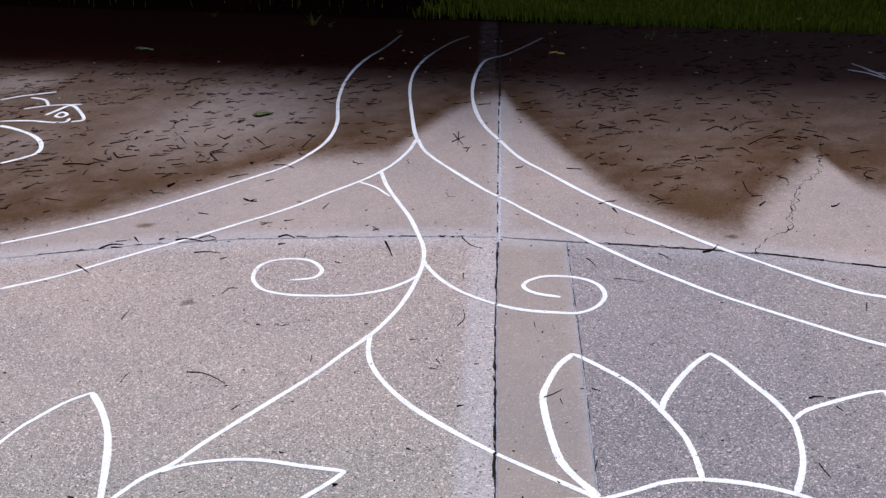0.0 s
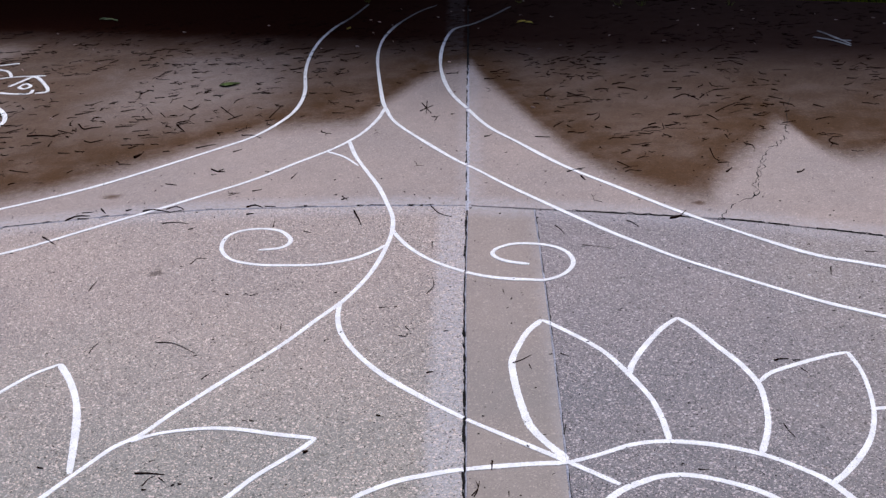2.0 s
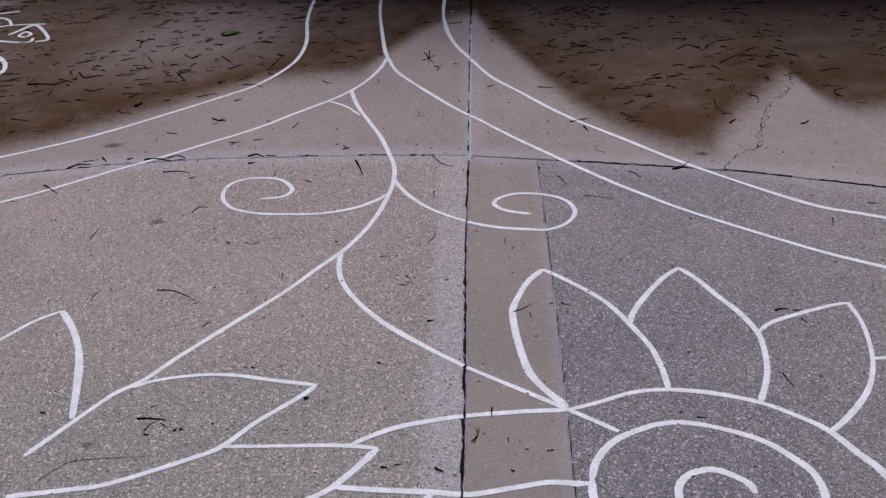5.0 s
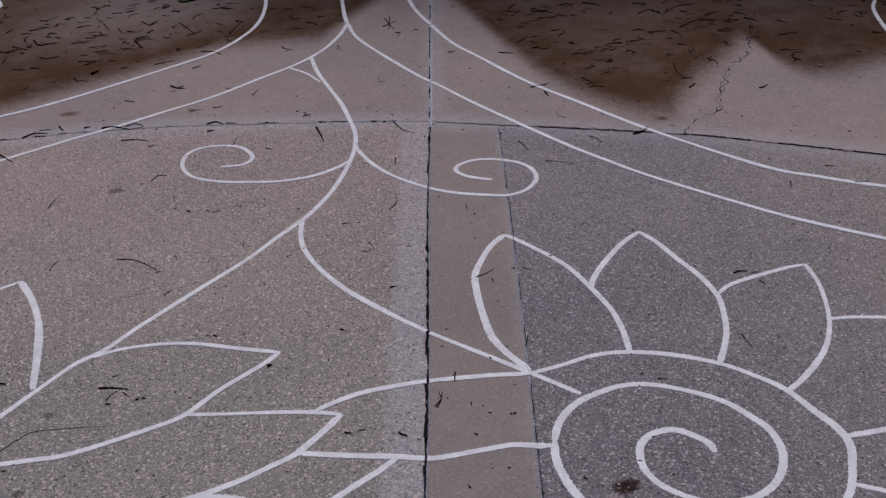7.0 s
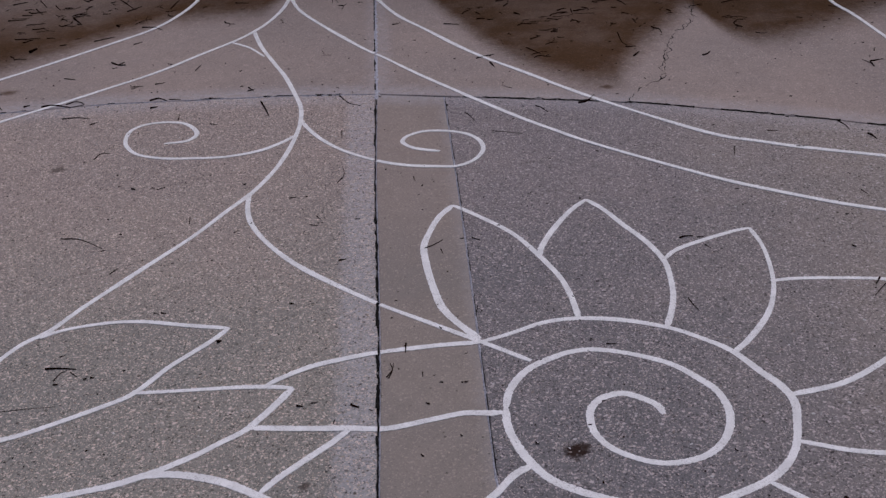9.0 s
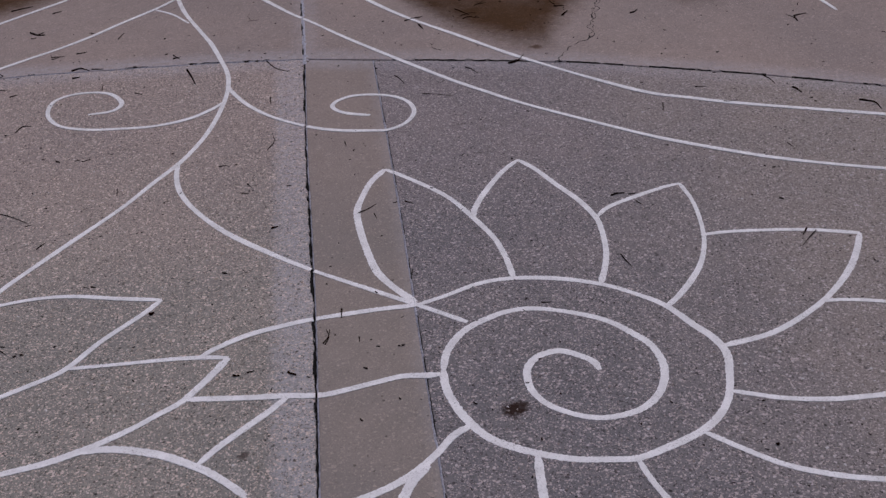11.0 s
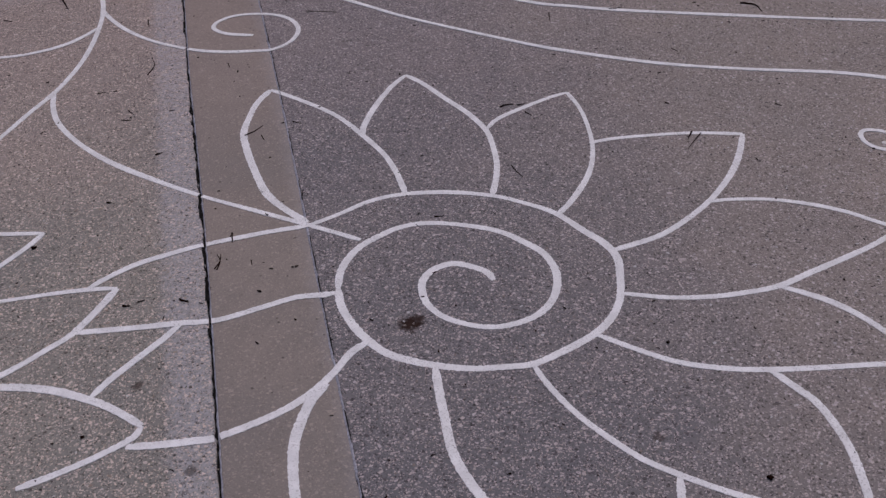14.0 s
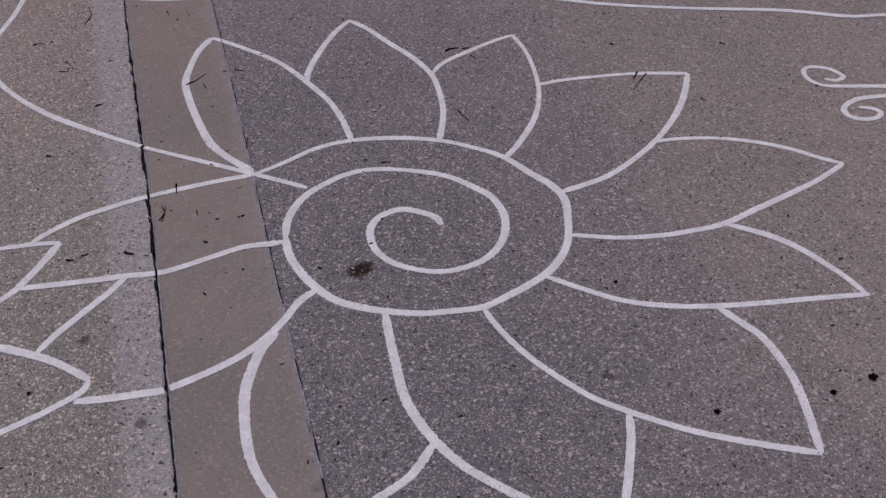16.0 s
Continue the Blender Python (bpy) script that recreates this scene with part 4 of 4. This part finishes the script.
twig([(-1.729, 2.075), (-1.677, 2.067)], 0.0024, "thin dark twig lying on the stained slab")
twig([(-1.369, 1.958), (-1.352, 2.001)], 0.0066, "lump of dark bark lying on the stained slab")
twig([(-1.01, 1.777), (-0.979, 1.749), (-0.951, 1.745)], 0.0037, "short dark brown twig lying on the stained slab")
twig([(-0.979, 1.749), (-0.96, 1.776)], 0.0023, "thin dark twig lying on the stained slab")
twig([(-1.161, 1.65), (-1.116, 1.632)], 0.0022, "thin dark twig lying on the stained slab")
twig([(-0.671, 1.632), (-0.657, 1.688)], 0.0022, "thin dark twig lying on the stained slab")
twig([(-0.803, 1.526), (-0.768, 1.538)], 0.0022, "thin dark twig lying on the stained slab")
twig([(-0.963, 2.163), (-0.913, 2.155), (-0.869, 2.113)], 0.0024, "thin dark twig lying on the stained slab")
twig([(-1.132, 2.036), (-1.099, 2.052), (-1.055, 2.072)], 0.0024, "thin dark twig lying on the stained slab")
twig([(-0.961, 1.965), (-0.93, 1.987)], 0.0024, "thin dark twig lying on the stained slab")
twig([(0.273, 1.936), (0.333, 1.92)], 0.0023, "thin dark twig lying on the stained slab")
twig([(0.41, 2.042), (0.426, 2.019)], 0.0024, "thin dark twig lying on the stained slab")
twig([(0.529, 2.093), (0.547, 2.126), (0.556, 2.174)], 0.0024, "thin dark twig lying on the stained slab")
twig([(0.561, 1.999), (0.581, 1.982)], 0.0038, "short dark brown twig lying on the stained slab")
twig([(0.564, 1.612), (0.585, 1.58), (0.607, 1.544)], 0.0022, "thin dark twig lying on the stained slab")
twig([(0.589, 1.696), (0.631, 1.726)], 0.0022, "thin dark twig lying on the stained slab")
twig([(0.417, 1.492), (0.428, 1.453)], 0.0035, "short dark brown twig lying on the stained slab")
twig([(0.37, 1.542), (0.403, 1.56), (0.439, 1.572)], 0.0022, "thin dark twig lying on the stained slab")
twig([(0.934, 1.451), (0.962, 1.491)], 0.0035, "short dark brown twig lying on the stained slab")
twig([(1.173, 1.41), (1.191, 1.418), (1.209, 1.442)], 0.0034, "short dark brown twig lying on the stained slab")
twig([(0.923, 1.546), (0.964, 1.546)], 0.0022, "thin dark twig lying on the stained slab")
twig([(0.985, 2.076), (1.001, 2.046), (1.015, 2.002)], 0.0024, "thin dark twig lying on the stained slab")
twig([(0.888, 2.071), (0.927, 2.071), (0.963, 2.08)], 0.0024, "thin dark twig lying on the stained slab")
twig([(0.79, 1.997), (0.788, 1.937)], 0.0023, "thin dark twig lying on the stained slab")
twig([(0.83, 2.101), (0.865, 2.11)], 0.0024, "thin dark twig lying on the stained slab")
twig([(1.025, 2.105), (1.083, 2.167), (1.138, 2.21)], 0.0024, "thin dark twig lying on the stained slab")
twig([(0.887, 2.313), (0.943, 2.358), (0.987, 2.273)], 0.0025, "thin dark twig lying on the stained slab")
twig([(0.672, 2.511), (0.713, 2.487), (0.75, 2.448)], 0.0026, "thin dark twig lying on the stained slab")
twig([(0.378, 2.547), (0.344, 2.487), (0.362, 2.38)], 0.0026, "thin dark twig lying on the stained slab")
twig([(0.439, 2.422), (0.489, 2.421), (0.535, 2.39)], 0.0025, "thin dark twig lying on the stained slab")
twig([(0.886, 2.456), (0.947, 2.453)], 0.0026, "thin dark twig lying on the stained slab")
twig([(1.069, 2.391), (1.144, 2.401)], 0.0025, "thin dark twig lying on the stained slab")
twig([(1.387, 1.943), (1.436, 1.962), (1.467, 1.957)], 0.0023, "thin dark twig lying on the stained slab")
twig([(1.426, 2.124), (1.459, 2.083)], 0.0024, "thin dark twig lying on the stained slab")
twig([(1.278, 2.261), (1.325, 2.215)], 0.0025, "thin dark twig lying on the stained slab")
twig([(-0.203, 2.453), (-0.155, 2.298)], 0.0025, "thin dark twig lying on the stained slab")
twig([(-0.206, 2.344), (-0.154, 2.413)], 0.0025, "thin dark twig lying on the stained slab")
twig([(-0.181, 2.473), (-0.179, 2.294)], 0.0025, "thin dark twig lying on the stained slab")
twig([(0.922, 1.697), (0.919, 1.603), (0.931, 1.562)], 0.0022, "thin dark twig lying on the stained slab")
for bx, by, br in ((1.207, -1.167, 0.007), (1.122, -1.179, 0.005), (0.909, -1.16, 0.005), (-0.251, -0.756, 0.0035), (0.87, -0.795, 0.0035)):
    twig([(bx - br, by), (bx, by + br * 0.4), (bx + br * 1.1, by - br * 0.3)], br * 0.7, "dark lump of bark lying on grey concrete", [[(bx - br * 0.4, by - br), (bx + br * 0.6, by + br)]])


def litter(name, label, spots, material):
    bm = bmesh.new()
    for points, radius in spots:
        tube(bm, [Vector((*p, 0)) for p in points], radius, 0.0004, 4)
    return tagged(part(name, bm, material), label, "litter", kind="stuff")


def scatter():
    rng = random.Random(11)
    big, small = [], []
    while len(big) < 4300:
        x, y = rng.uniform(-3.2, 2.3), rng.uniform(0.9, 4.3)
        s = 0.388 * x + 0.922 * y
        if s > 4.25 or y < 1.42 - 0.35 * max(0, x):
            continue
        shore = next(a[1] + (b[1] - a[1]) * (x - a[0]) / (b[0] - a[0]) for a, b in zip(SHORE, SHORE[1:]) if a[0] <= x <= b[0])
        deep = y - shore
        if rng.random() > (0.05 if deep < 0.1 else min(1.0, 0.15 + 0.8 * deep)) * (0.55 + 1.3 * noise.noise(Vector((x * 3.0, y * 2.4, 7)))):
            continue
        a = rng.gauss(0.15, 0.8)
        length, bend = rng.choice((0.02, 0.028, 0.035, 0.045, 0.06, 0.08)), rng.uniform(-0.45, 0.45)
        thick = rng.uniform(0.0008, 0.0029)
        d, q = Vector((math.cos(a), math.sin(a))), Vector((-math.sin(a), math.cos(a)))
        p = Vector((x, y))
        line = [p + d * length * (u - 0.5) + q * length * (bend * u * (1 - u) * 2 + rng.uniform(-0.10, 0.10)) for u in (0, 0.22, 0.45, 0.7, 1)]
        big.append((line, thick))
        for _ in range(rng.choice((0, 1, 1, 2, 3))):
            e = line[rng.choice((1, 2, 3))]
            b = a + rng.choice((-1, 1)) * rng.uniform(0.4, 1.2)
            f = Vector((math.cos(b), math.sin(b))) * length * rng.uniform(0.2, 0.6)
            big.append(([e, e + f * 0.5 + q * length * rng.uniform(-0.08, 0.08), e + f], thick * 0.6))
    pale = []
    while len(pale) < 60:
        x, y = rng.uniform(-3.0, 2.2), rng.uniform(2.3, 4.3)
        if 0.388 * x + 0.922 * y < 4.2 and rng.random() < 0.2 + 0.8 * (y > 3.2):
            pale.append(([Vector((x, y)), Vector((x + rng.uniform(0.004, 0.02), y + rng.uniform(-0.008, 0.008)))], rng.uniform(0.002, 0.0045)))
    litter("petal_litter", "tiny pale fallen petals on the wet slab", pale, MAT_PETAL)
    while len(small) < 900:
        x, y = rng.uniform(-2.2, 2.2), rng.uniform(-1.5, 1.9)
        a, length = rng.uniform(0, 3.14), rng.choice((0.003, 0.004, 0.005, 0.006, 0.008, 0.010))
        d = Vector((math.cos(a), math.sin(a))) * length / 2
        p = Vector((x, y))
        small.append(([p - d, p + d * 0.2 + Vector((d.y, -d.x)) * rng.uniform(-0.3, 0.3), p + d], rng.uniform(0.0009, 0.0023)))
    litter("twig_litter", "scattered dark fallen twigs on the wet slabs", big, MAT_TWIG)
    litter("seed_litter", "tiny dark bits of bark and seed on concrete", small, MAT_TWIG)


scatter()


def weed(at, size, seed, count=26):
    """A small tuft of blades at the edge of the lawn."""
    rng = random.Random(seed)
    verts, faces = [], []
    for _ in range(count):
        a, h, lean, w = rng.uniform(0, 6.28), size * rng.uniform(0.4, 1.0), rng.uniform(0.3, 1.2), size * 0.035
        dx, dy = math.cos(a), math.sin(a)
        i = len(verts)
        for u in (0.0, 0.4, 0.75, 1.0):
            k, z = lean * h * u * u, h * u * (1 - 0.35 * u) - 0.05 * (1 - u)
            g = w * (1 - u * 0.9)
            verts += [(dx * k - dy * g, dy * k + dx * g, z), (dx * k + dy * g, dy * k - dx * g, z)]
        faces += [(i, i + 1, i + 3, i + 2), (i + 2, i + 3, i + 5, i + 4), (i + 4, i + 5, i + 7, i + 6)]
    me = bpy.data.meshes.new("weed")
    me.from_pydata(verts, [], faces)
    me.materials.append(MAT_WEED)
    ob = new("weed", me)
    ob.matrix_basis = pose(*at, 0)
    return tagged(ob, "yellow-green weed tuft at the edge of the drive", "weed", "weeds")


MAT_WEED = plain("weed_blade", (0.10, 0.10, 0.012), 0.6)
for n, (wx, wy, ws) in enumerate(((-1.22, 4.86, 0.12), (-1.10, 4.80, 0.06), (-0.62, 4.50, 0.05), (0.86, 4.02, 0.07), (0.98, 3.98, 0.06), (0.30, 4.22, 0.04), (-2.0, 5.35, 0.07), (1.45, 3.85, 0.05))):
    weed((wx, wy), ws, 40 + n)


def leaf_blade(points_at, size, turn, material, label):
    bm = bmesh.new()
    n = 7
    rows_ = []
    for i in range(n + 1):
        u = i / n
        w = 0.42 * math.sin(math.pi * u ** 0.8) * size * 0.6 + 0.0004
        rows_.append([bm.verts.new(((u - 0.5) * size, k * w, 0.002 + 0.006 * abs(k) + 0.004 * u * (1 - u))) for k in (-1, 0, 1)])
    for a, b in zip(rows_, rows_[1:]):
        for k in (0, 1):
            bm.faces.new((a[k], b[k], b[k + 1], a[k + 1]))
    bmesh.ops.recalc_face_normals(bm, faces=bm.faces)
    bmesh.ops.solidify(bm, geom=bm.faces[:], thickness=0.0006)
    ob = part("leaf", bm, material)
    ob.matrix_basis = pose(*points_at, 0.001, 0, 0, turn)
    return tagged(ob, label, "leaf", "fallen leaves")


leaf_blade((0.295, 3.77), 0.05, 20, MAT_LEAF, "yellow fallen leaf on the wet slab")
leaf_blade((0.335, 3.74), 0.05, -35, MAT_LEAF, "yellow fallen leaf on the wet slab")
leaf_blade((1.731, 4.213), 0.06, 70, MAT_LEAF, "yellow fallen leaf at the lawn's edge")
leaf_blade((-1.162, 2.912), 0.10, 10, MAT_GREEN, "green fallen leaf on the stained slab")
leaf_blade((-2.231, 4.471), 0.07, -10, MAT_PALE_LEAF, "pale green fallen leaf on the wet slab")
leaf_blade((-2.275, 4.50), 0.045, 35, MAT_PALE_LEAF, "small pale green fallen leaf on the wet slab")
leaf_blade((-2.175, 4.435), 0.045, -40, MAT_PALE_LEAF, "small pale green fallen leaf on the wet slab")
leaf_blade((-0.67, 3.86), 0.03, 40, MAT_LEAF, "small yellow fallen leaf on the wet slab")
